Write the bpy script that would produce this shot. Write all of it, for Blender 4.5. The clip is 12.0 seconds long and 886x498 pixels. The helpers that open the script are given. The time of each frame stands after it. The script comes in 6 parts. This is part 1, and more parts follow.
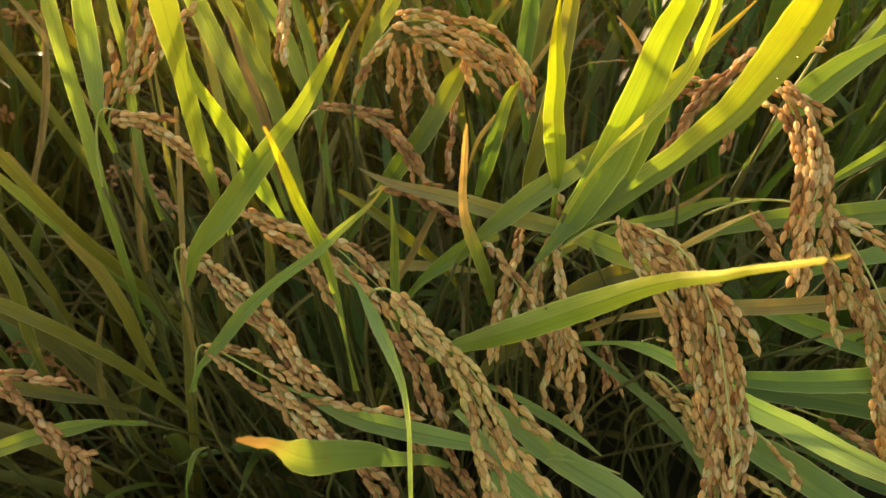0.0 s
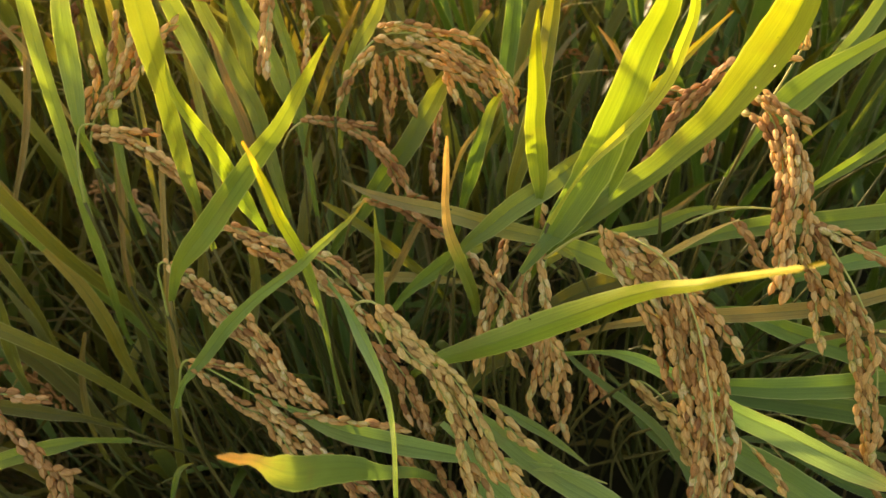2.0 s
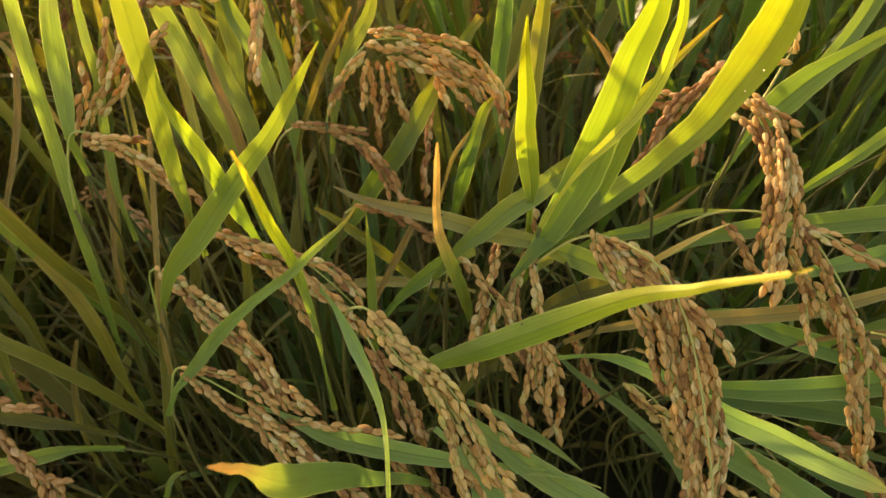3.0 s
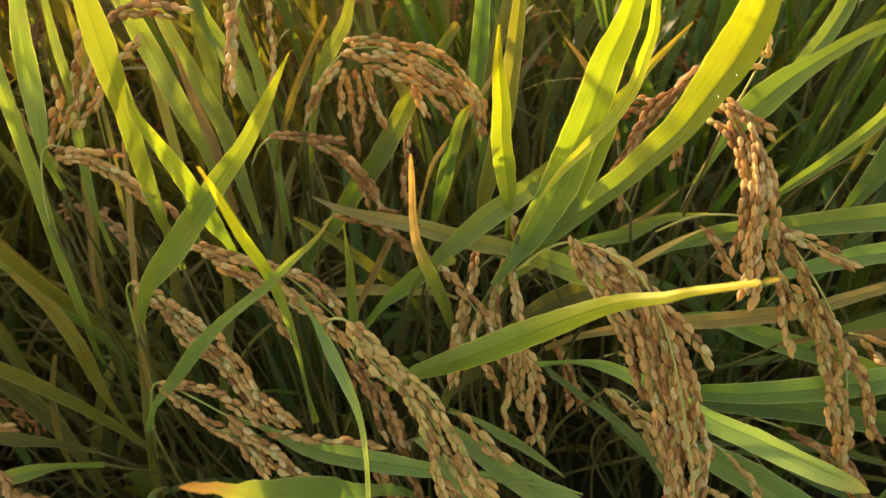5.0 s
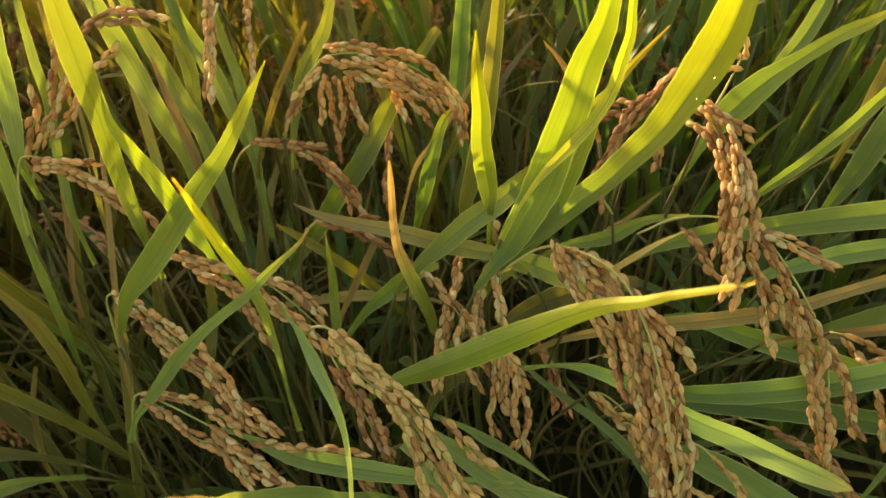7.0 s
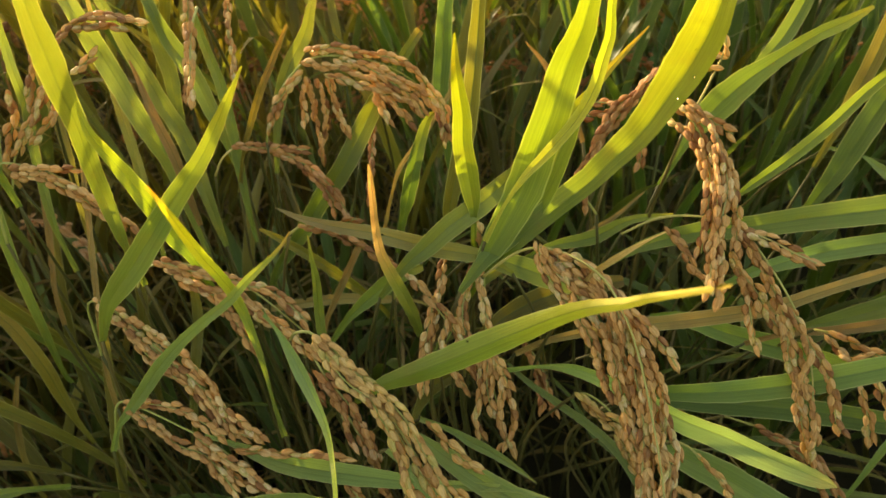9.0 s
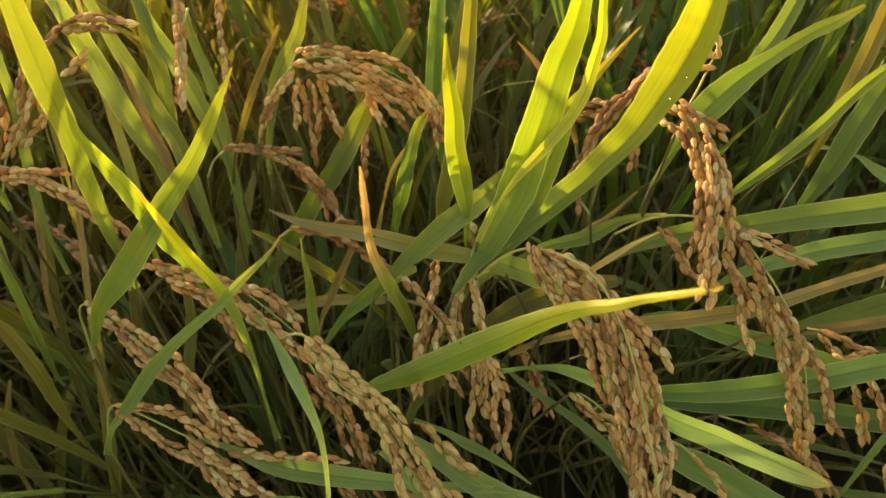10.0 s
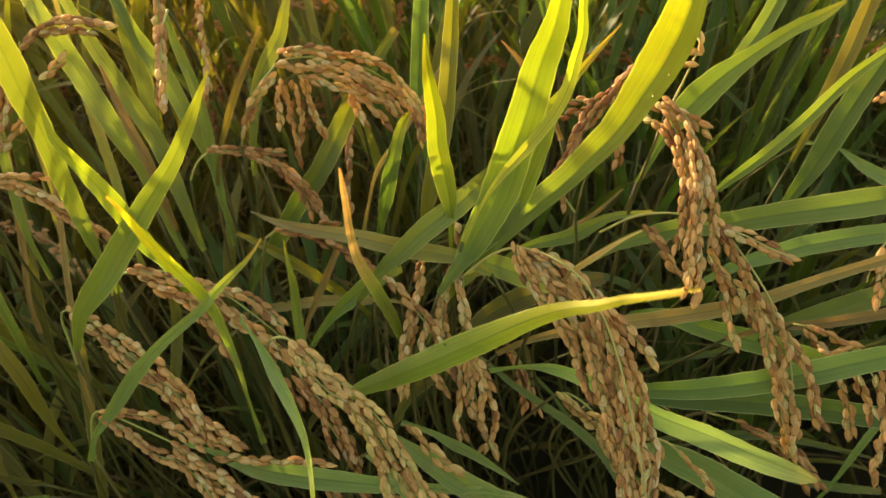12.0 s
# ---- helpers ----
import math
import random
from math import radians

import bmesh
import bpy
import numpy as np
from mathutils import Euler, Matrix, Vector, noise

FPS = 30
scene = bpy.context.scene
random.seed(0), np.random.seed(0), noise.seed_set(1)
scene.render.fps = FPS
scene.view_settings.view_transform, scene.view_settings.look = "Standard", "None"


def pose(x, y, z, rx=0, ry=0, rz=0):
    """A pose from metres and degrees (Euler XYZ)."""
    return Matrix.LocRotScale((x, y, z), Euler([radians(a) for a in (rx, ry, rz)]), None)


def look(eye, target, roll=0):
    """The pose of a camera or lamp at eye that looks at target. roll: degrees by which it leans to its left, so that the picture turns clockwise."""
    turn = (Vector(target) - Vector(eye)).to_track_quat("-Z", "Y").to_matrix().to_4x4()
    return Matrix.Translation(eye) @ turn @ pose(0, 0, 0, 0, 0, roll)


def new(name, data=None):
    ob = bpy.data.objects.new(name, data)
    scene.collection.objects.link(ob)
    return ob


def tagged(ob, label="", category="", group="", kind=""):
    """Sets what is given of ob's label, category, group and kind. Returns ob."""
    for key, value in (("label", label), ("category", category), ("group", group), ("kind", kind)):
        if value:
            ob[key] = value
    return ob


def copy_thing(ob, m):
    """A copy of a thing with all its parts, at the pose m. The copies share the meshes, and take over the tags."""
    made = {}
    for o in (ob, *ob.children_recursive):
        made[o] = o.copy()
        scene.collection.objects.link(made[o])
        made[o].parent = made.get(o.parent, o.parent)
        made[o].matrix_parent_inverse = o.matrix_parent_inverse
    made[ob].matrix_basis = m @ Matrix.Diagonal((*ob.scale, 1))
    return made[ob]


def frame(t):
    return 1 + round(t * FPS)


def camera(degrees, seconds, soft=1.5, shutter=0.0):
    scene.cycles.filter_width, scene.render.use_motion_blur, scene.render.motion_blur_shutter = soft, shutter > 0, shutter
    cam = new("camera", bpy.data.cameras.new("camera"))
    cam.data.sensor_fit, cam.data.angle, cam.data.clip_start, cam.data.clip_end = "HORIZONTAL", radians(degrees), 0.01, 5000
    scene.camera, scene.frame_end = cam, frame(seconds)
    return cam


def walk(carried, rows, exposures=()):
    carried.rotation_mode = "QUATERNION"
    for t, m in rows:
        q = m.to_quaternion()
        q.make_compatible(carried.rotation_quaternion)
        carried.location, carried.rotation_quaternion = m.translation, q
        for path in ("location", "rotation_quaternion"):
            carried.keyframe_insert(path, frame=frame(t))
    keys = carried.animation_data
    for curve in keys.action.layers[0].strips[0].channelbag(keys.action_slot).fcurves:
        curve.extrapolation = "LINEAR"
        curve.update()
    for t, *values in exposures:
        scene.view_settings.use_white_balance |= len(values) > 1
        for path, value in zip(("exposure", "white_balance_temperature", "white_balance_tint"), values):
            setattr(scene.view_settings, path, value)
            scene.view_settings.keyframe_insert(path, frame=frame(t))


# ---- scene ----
LENS = 61.0
cam = camera(LENS, 12.0, soft=1.5)
# a small lens, focused on the near stalks
cam.data.dof.use_dof, cam.data.dof.focus_distance, cam.data.dof.aperture_fstop = True, 0.33, 19.0
# seconds, place in metres, turn in degrees
PATH = [
    (0, 0.0000, 0.0000, 1.0000, 50.000, -0.000, 0.000),
    (0.5, -0.0000, 0.0002, 1.0002, 50.208, -0.030, -0.330),
    (1, 0.0005, 0.0002, 1.0003, 50.435, -0.038, -0.589),
    (1.5, 0.0013, 0.0002, 1.0004, 50.615, 0.026, -0.834),
    (2, 0.0023, 0.0004, 1.0004, 50.785, 0.027, -1.120),
    (2.5, 0.0028, 0.0006, 1.0010, 50.875, 0.025, -1.439),
    (3, 0.0034, 0.0012, 1.0016, 50.954, 0.081, -1.736),
    (5, 0.0076, 0.0032, 1.0028, 51.250, 0.265, -3.120),
    (5.5, 0.0080, 0.0028, 1.0026, 51.432, 0.230, -3.464),
    (6, 0.0087, 0.0033, 1.0025, 51.484, 0.237, -3.817),
    (6.5, 0.0092, 0.0038, 1.0028, 51.503, 0.219, -4.101),
    (7, 0.0102, 0.0045, 1.0033, 51.454, 0.323, -4.392),
    (7.5, 0.0114, 0.0051, 1.0035, 51.439, 0.359, -4.685),
    (9.5, 0.0137, 0.0065, 1.0035, 51.427, 0.412, -5.697),
    (10, 0.0144, 0.0071, 1.0037, 51.380, 0.417, -5.936),
    (10.5, 0.0154, 0.0076, 1.0036, 51.359, 0.457, -6.235),
    (11, 0.0159, 0.0079, 1.0035, 51.340, 0.452, -6.505),
    (11.5, 0.0166, 0.0084, 1.0036, 51.272, 0.494, -6.759),
    (12, 0.0181, 0.0091, 1.0036, 51.175, 0.601, -6.881),
]
walk(cam, [(t, pose(*p)) for t, *p in PATH], [(0, 2.31, 7650, 24), (12, 2.2, 7650, 24)])

# ---- light: low warm sun ahead to one side, evening sky ----
SUN_AZIMUTH, SUN_ELEVATION = -36.0, 7.0
world = bpy.data.worlds.new("world")
scene.world = world
world.use_nodes = True
wn = world.node_tree.nodes
sky = wn.new("ShaderNodeTexSky")
sky.sky_type = "NISHITA"
sky.sun_disc = False
sky.sun_elevation = radians(SUN_ELEVATION)
sky.sun_rotation = radians(SUN_AZIMUTH)
sky.air_density, sky.dust_density, sky.ozone_density = 1.0, 2.0, 0.6
wn["Background"].inputs["Strength"].default_value = 0.15
world.node_tree.links.new(sky.outputs[0], wn["Background"].inputs["Color"])
sun = new("sun", bpy.data.lights.new("sun", "SUN"))
sun.data.energy, sun.data.angle, sun.data.color = 2.85, radians(0.6), (1.0, 0.87, 0.62)
_a, _e = radians(SUN_AZIMUTH), radians(SUN_ELEVATION)
sun.matrix_world = look((0, 0, 3), (-math.sin(_a) * math.cos(_e), -math.cos(_a) * math.cos(_e), 3 - math.sin(_e)))


# ---- materials ----
def graph(name):
    mat = bpy.data.materials.new(name)
    mat.use_nodes = True
    t = mat.node_tree
    return mat, t, t.nodes["Principled BSDF"], t.nodes["Material Output"]


def node(t, kind, sets=(), **links):
    n = t.nodes.new(kind)
    for key, value in sets:
        setattr(n, key, value)
    for key, value in links.items():
        slot = n.inputs[int(key[1:])] if key[0] == "i" and key[1:].isdigit() else n.inputs[key]
        if hasattr(value, "links"):
            t.links.new(value, slot)
        else:
            slot.default_value = value
    return n


def math_node(t, op, a, b=0.0, c=0.0):
    return node(t, "ShaderNodeMath", [("operation", op)], i0=a, i1=b, i2=c).outputs[0]


def mix_colour(t, fac, a, b, blend="MIX"):
    n = t.nodes.new("ShaderNodeMix")
    n.data_type, n.blend_type = "RGBA", blend
    for slot, value in ((n.inputs[0], fac), (n.inputs[6], a), (n.inputs[7], b)):
        if hasattr(value, "links"):
            t.links.new(value, slot)
        else:
            slot.default_value = value
    return n.outputs[2]


def ramp(t, fac, stops):
    n = t.nodes.new("ShaderNodeValToRGB")
    while len(n.color_ramp.elements) < len(stops):
        n.color_ramp.elements.new(0.5)
    for e, (at, colour) in zip(n.color_ramp.elements, stops):
        e.position, e.color = at, (*colour, 1)
    t.links.new(fac, n.inputs[0])
    return n.outputs[0]


def leaf_material(name, stops, through_gain=(1.6, 1.6, 0.6), clear=0.34, rough=0.44, spots=0.25, tone=0.6, bloom=0.2):
    """A blade: colour runs along its length by stops, with veins, midrib, stains, a pale waxy bloom and light shining through."""
    stops = [(at, tuple(tone * q for q in (colour[0], colour[1], colour[2] * 0.8))) for at, colour in stops]
    mat, t, bsdf, out = graph(name)
    uv = node(t, "ShaderNodeUVMap").outputs[0]
    xyz = node(t, "ShaderNodeSeparateXYZ", i0=uv).outputs
    along, across = xyz[0], xyz[1]
    place = node(t, "ShaderNodeTexCoord").outputs["Object"]
    rand = node(t, "ShaderNodeObjectInfo").outputs["Random"]
    stain = node(t, "ShaderNodeTexNoise", Vector=place, Scale=55.0, Detail=4.0, Roughness=0.6).outputs[0]
    streak_at = node(t, "ShaderNodeMapping", Vector=uv, Scale=(5.0, 26.0, 1.0)).outputs[0]
    streak = node(t, "ShaderNodeTexNoise", Vector=streak_at, Scale=1.0, Detail=3.0, Roughness=0.6).outputs[0]
    pos = math_node(t, "ADD", along, math_node(t, "MULTIPLY", math_node(t, "SUBTRACT", streak, 0.5), 0.22))
    col = ramp(t, pos, stops)
    # fine lengthwise veins
    vein_at = node(t, "ShaderNodeMapping", Vector=uv, Scale=(1.5, 60.0, 1.0)).outputs[0]
    vein01 = node(t, "ShaderNodeTexNoise", Vector=vein_at, Scale=1.0, Detail=4.0, Roughness=0.7).outputs[0]
    rib = math_node(t, "LESS_THAN", math_node(t, "ABSOLUTE", math_node(t, "SUBTRACT", across, 0.5)), 0.03)
    col = mix_colour(t, ramp(t, vein01, [(0.35, (0, 0, 0)), (0.62, (0.75, 0.75, 0.75))]), col, (0.42, 0.48, 0.32, 1), "MULTIPLY")
    col = mix_colour(t, math_node(t, "MULTIPLY", rib, 0.5), col, (0.1, 0.14, 0.03, 1))
    margin = math_node(t, "GREATER_THAN", math_node(t, "ABSOLUTE", math_node(t, "SUBTRACT", across, 0.5)), 0.462)
    col = mix_colour(t, math_node(t, "MULTIPLY", margin, 0.4), col, (0.48, 0.47, 0.2, 1))
    fleck = ramp(t, stain, [(0.56, (0, 0, 0)), (0.72, (1, 1, 1))])
    col = mix_colour(t, math_node(t, "MULTIPLY", fleck, spots), col, (0.2, 0.125, 0.04, 1))
    broad = node(t, "ShaderNodeTexNoise", Vector=place, Scale=22.0, Detail=3.0, Roughness=0.55).outputs[0]
    vary = math_node(t, "ADD", math_node(t, "MULTIPLY", rand, 0.4), math_node(t, "MULTIPLY_ADD", broad, 0.5, 0.55))
    hsv = node(t, "ShaderNodeHueSaturation", Color=col, Value=vary)
    t.links.new(math_node(t, "MULTIPLY_ADD", rand, 0.03, 0.487), hsv.inputs["Hue"])
    col = hsv.outputs[0]
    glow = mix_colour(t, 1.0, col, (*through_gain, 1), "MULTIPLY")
    bump = node(t, "ShaderNodeBump", Strength=0.45, Distance=0.0006, Height=math_node(t, "ADD", vein01, math_node(t, "MULTIPLY", stain, 0.8)))
    wax = math_node(t, "MULTIPLY_ADD", broad, bloom, bloom * 0.5)
    t.links.new(mix_colour(t, wax, col, (0.29, 0.4, 0.1, 1)), bsdf.inputs["Base Color"])
    t.links.new(bump.outputs[0], bsdf.inputs["Normal"])
    t.links.new(math_node(t, "MULTIPLY_ADD", stain, 0.3, rough - 0.12), bsdf.inputs["Roughness"])
    bsdf.inputs["Specular IOR Level"].default_value = 0.36
    trans = node(t, "ShaderNodeBsdfTranslucent", Color=glow, Normal=bump.outputs[0])
    both = node(t, "ShaderNodeMixShader", i0=clear, i1=bsdf.outputs[0], i2=trans.outputs[0])
    t.links.new(both.outputs[0], out.inputs[0])
    return mat


G, GY, Y = (0.17, 0.25, 0.055), (0.3, 0.36, 0.06), (0.62, 0.52, 0.06)
OR, TAN, BR = (0.66, 0.34, 0.09), (0.42, 0.27, 0.085), (0.24, 0.14, 0.055)
OL, BL = (0.205, 0.187, 0.035), (0.15, 0.245, 0.075)
# raised light-through gain: sunlight put into the material of sunlit blades
SUN_GLOW = (2.3, 2.45, 0.55)
LEAF = {
    "green": leaf_material("leaf_green", [(0.0, G), (0.6, (0.2, 0.28, 0.065)), (0.88, GY), (1.0, (0.5, 0.42, 0.07))], tone=0.92),
    "warm": leaf_material("leaf_warm_green", [(0.0, (0.185, 0.245, 0.06)), (0.6, (0.228, 0.28, 0.07)), (0.88, (0.32, 0.35, 0.075)), (1.0, (0.5, 0.42, 0.09))], tone=0.8),
    # pale blade whose glow is raised for the sun patch on it
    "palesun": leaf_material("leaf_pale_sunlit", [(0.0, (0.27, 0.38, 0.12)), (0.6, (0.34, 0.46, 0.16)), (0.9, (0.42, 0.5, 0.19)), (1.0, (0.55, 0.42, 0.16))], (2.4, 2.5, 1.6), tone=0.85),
    "olive": leaf_material("leaf_olive", [(0.0, OL), (0.7, (0.265, 0.228, 0.04)), (0.95, (0.34, 0.28, 0.05)), (1.0, TAN)], tone=0.7, bloom=0.04),
    "bluish": leaf_material("leaf_bluish", [(0.0, BL), (0.75, (0.22, 0.31, 0.13)), (0.93, GY), (1.0, OR)], tone=1.0, bloom=0.35),
    # green darkened in its colour for blades standing in shade
    "deep": leaf_material("leaf_green_shadowed", [(0.0, (0.155, 0.25, 0.05)), (0.6, (0.185, 0.28, 0.045)), (0.9, (0.3, 0.33, 0.06)), (1.0, TAN)], tone=0.6, bloom=0.08),
    "sun": leaf_material("leaf_sun", [(0.0, (0.19, 0.27, 0.05)), (0.35, (0.27, 0.34, 0.055)), (0.75, (0.36, 0.4, 0.06)), (1.0, (0.5, 0.46, 0.06))], SUN_GLOW, tone=0.68),
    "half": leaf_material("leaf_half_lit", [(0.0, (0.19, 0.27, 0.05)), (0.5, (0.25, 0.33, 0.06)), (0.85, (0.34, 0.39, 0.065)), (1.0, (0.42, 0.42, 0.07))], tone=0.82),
    "suntip": leaf_material("leaf_sun_tip", [(0.0, (0.19, 0.27, 0.05)), (0.3, (0.27, 0.34, 0.055)), (0.62, (0.36, 0.4, 0.06)), (0.82, (0.55, 0.4, 0.08)), (1.0, OR)], SUN_GLOW),
    # base stops darkened for shade, tone raised for sun on the tip
    "yellow": leaf_material("leaf_yellow", [(0.0, (0.12, 0.18, 0.045)), (0.4, (0.19, 0.26, 0.06)), (0.55, (0.4, 0.48, 0.06)), (0.9, (0.5, 0.54, 0.06)), (1.0, (0.66, 0.36, 0.09))], SUN_GLOW, tone=0.95),
    "tipdry": leaf_material("leaf_tipdry", [(0.0, G), (0.38, (0.24, 0.3, 0.055)), (0.58, (0.64, 0.42, 0.2)), (1.0, (0.68, 0.38, 0.17))], (1.6, 1.4, 0.9), tone=0.8),
    "fade": leaf_material("leaf_fading", [(0.0, (0.3, 0.34, 0.06)), (0.4, (0.44, 0.37, 0.09)), (0.7, (0.48, 0.33, 0.14)), (1.0, (0.4, 0.25, 0.13))], spots=0.4, tone=0.85),
    # yellow begins early: sunlight painted along the outer half
    "yellowlong": leaf_material("leaf_long", [(0.0, (0.17, 0.26, 0.05)), (0.4, (0.24, 0.33, 0.055)), (0.54, (0.5, 0.54, 0.07)), (0.8, (0.62, 0.52, 0.07)), (1.0, (0.66, 0.42, 0.08))], SUN_GLOW, tone=0.92),
    # hanging end painted brighter yellow, partly for the sun falling on it
    "droop": leaf_material("leaf_drooping", [(0.0, BL), (0.3, (0.24, 0.33, 0.13)), (0.44, (0.4, 0.46, 0.13)), (0.55, (0.72, 0.7, 0.13)), (1.0, (0.8, 0.68, 0.11))], SUN_GLOW, tone=1.0),
    # yellow-green band behind the orange tip is painted sunlight
    "curl": leaf_material("leaf_curled", [(0.0, BL), (0.62, (0.18, 0.28, 0.08)), (0.74, (0.3, 0.4, 0.09)), (0.82, (0.46, 0.49, 0.1)), (0.87, (0.58, 0.45, 0.13)), (0.91, (0.66, 0.36, 0.15)), (1.0, (0.68, 0.3, 0.13))], (1.5, 1.6, 0.75), 0.28, spots=0.6, tone=0.75),
    "pale": leaf_material("leaf_pale", [(0.0, (0.27, 0.38, 0.12)), (0.6, (0.32, 0.43, 0.13)), (0.93, (0.42, 0.46, 0.14)), (1.0, (0.5, 0.42, 0.14))], tone=0.85),
    "ochre": leaf_material("leaf_ochre", [(0.0, (0.26, 0.23, 0.045)), (0.6, (0.36, 0.27, 0.055)), (1.0, TAN)], spots=0.5, tone=0.85, bloom=0.03),
    "dry": leaf_material("leaf_dry", [(0.0, TAN), (0.5, (0.44, 0.29, 0.1)), (1.0, (0.36, 0.22, 0.075))], (1.1, 0.9, 0.6), 0.25, 0.6, 0.5, tone=0.92, bloom=0.05),
}
# creased blade in sun, its glow raised in the material too
LEAF["sunfold"] = leaf_material("leaf_creased_sunlit", [(0.0, (0.19, 0.27, 0.05)), (0.3, (0.27, 0.34, 0.055)), (0.6, (0.4, 0.42, 0.065)), (1.0, (0.5, 0.47, 0.07))], (2.35, 2.5, 0.5), clear=0.38, tone=0.7, bloom=0.12)
LEAF["strip"] = leaf_material("leaf_yellow_tan", [(0.0, (0.4, 0.36, 0.09)), (0.45, (0.48, 0.42, 0.09)), (0.7, (0.46, 0.46, 0.07)), (1.0, (0.52, 0.47, 0.07))], SUN_GLOW, tone=0.85, bloom=0.05)
LEAF["straw"] = leaf_material("leaf_straw", [(0.0, (0.42, 0.27, 0.1)), (0.5, (0.56, 0.38, 0.17)), (1.0, (0.68, 0.52, 0.29))], (1.5, 1.3, 0.8), rough=0.55, spots=0.4, tone=1.0, bloom=0.03)


def stem_material(name, stops):
    """A stem whose tone runs from green to straw from one to the next, mottled along it."""
    mat, t, bsdf, out = graph(name)
    place = node(t, "ShaderNodeTexCoord").outputs["Object"]
    rand = node(t, "ShaderNodeObjectInfo").outputs["Random"]
    n = node(t, "ShaderNodeTexNoise", Vector=place, Scale=40.0, Detail=3.0).outputs[0]
    fine = node(t, "ShaderNodeTexNoise", Vector=place, Scale=600.0, Detail=2.0).outputs[0]
    tone = math_node(t, "ADD", math_node(t, "MULTIPLY", rand, 0.75), math_node(t, "MULTIPLY_ADD", n, 0.6, -0.17))
    t.links.new(ramp(t, tone, stops), bsdf.inputs["Base Color"])
    bump = node(t, "ShaderNodeBump", Strength=0.3, Distance=0.0004, Height=fine)
    t.links.new(bump.outputs[0], bsdf.inputs["Normal"])
    bsdf.inputs["Roughness"].default_value = 0.55
    bsdf.inputs["Specular IOR Level"].default_value = 0.25
    return mat


CULM = stem_material("culm_green_to_straw", [(0.0, (0.08, 0.105, 0.022)), (0.55, (0.13, 0.13, 0.03)), (0.8, (0.22, 0.17, 0.055)), (1.0, (0.33, 0.24, 0.09))])
# near culms, darkened in colour for the shade low in the stand
SHADED_CULM = stem_material("culm_shaded_green", [(0.0, (0.055, 0.06, 0.012)), (0.6, (0.09, 0.085, 0.018)), (1.0, (0.18, 0.14, 0.04))])
RACHIS = stem_material("rachis_green", [(0.1, (0.26, 0.31, 0.06)), (0.9, (0.44, 0.4, 0.12))])


def husk_material(name, stops):
    """Ribbed rice husk: tone differs from grain to grain."""
    mat, t, bsdf, out = graph(name)
    rand = node(t, "ShaderNodeObjectInfo").outputs["Random"]
    place = node(t, "ShaderNodeTexCoord").outputs["Object"]
    xyz = node(t, "ShaderNodeSeparateXYZ", i0=place).outputs
    n = node(t, "ShaderNodeTexNoise", Vector=place, Scale=420.0, Detail=3.0, Roughness=0.6).outputs[0]
    speck = node(t, "ShaderNodeTexNoise", Vector=place, Scale=900.0, Detail=2.0).outputs[0]
    col = ramp(t, math_node(t, "ADD", rand, math_node(t, "MULTIPLY", math_node(t, "SUBTRACT", n, 0.5), 0.35)), stops)
    ends = ramp(t, math_node(t, "MULTIPLY", xyz[2], 130.0), [(0.0, (0.86, 0.97, 0.66)), (0.22, (1, 1, 1)), (0.8, (1, 1, 1)), (1.0, (0.92, 0.84, 0.74))])
    col = mix_colour(t, 1.0, col, ends, "MULTIPLY")
    lines = node(t, "ShaderNodeTexNoise", Vector=node(t, "ShaderNodeMapping", Vector=place, Scale=(1600.0, 1600.0, 160.0)).outputs[0], Scale=1.0, Detail=2.0).outputs[0]
    col = mix_colour(t, 0.7, col, ramp(t, lines, [(0.35, (0.74, 0.66, 0.55)), (0.6, (1, 1, 1))]), "MULTIPLY")
    dirt = ramp(t, speck, [(0.62, (1, 1, 1)), (0.8, (0.62, 0.5, 0.4))])
    col = mix_colour(t, 0.7, col, dirt, "MULTIPLY")
    angle = math_node(t, "ARCTAN2", xyz[0], xyz[1])
    ribs = math_node(t, "SINE", math_node(t, "MULTIPLY", angle, 7.0))
    bump = node(t, "ShaderNodeBump", Strength=0.6, Distance=0.0004, Height=math_node(t, "ADD", ribs, math_node(t, "MULTIPLY", speck, 1.5)))
    t.links.new(col, bsdf.inputs["Base Color"])
    t.links.new(bump.outputs[0], bsdf.inputs["Normal"])
    bsdf.inputs["Roughness"].default_value = 0.62
    bsdf.inputs["Specular IOR Level"].default_value = 0.2
    trans = node(t, "ShaderNodeBsdfTranslucent", Color=mix_colour(t, 1.0, col, (1.3, 1.27, 0.8, 1), "MULTIPLY"))
    both = node(t, "ShaderNodeMixShader", i0=0.34, i1=bsdf.outputs[0], i2=trans.outputs[0])
    t.links.new(both.outputs[0], out.inputs[0])
    return mat


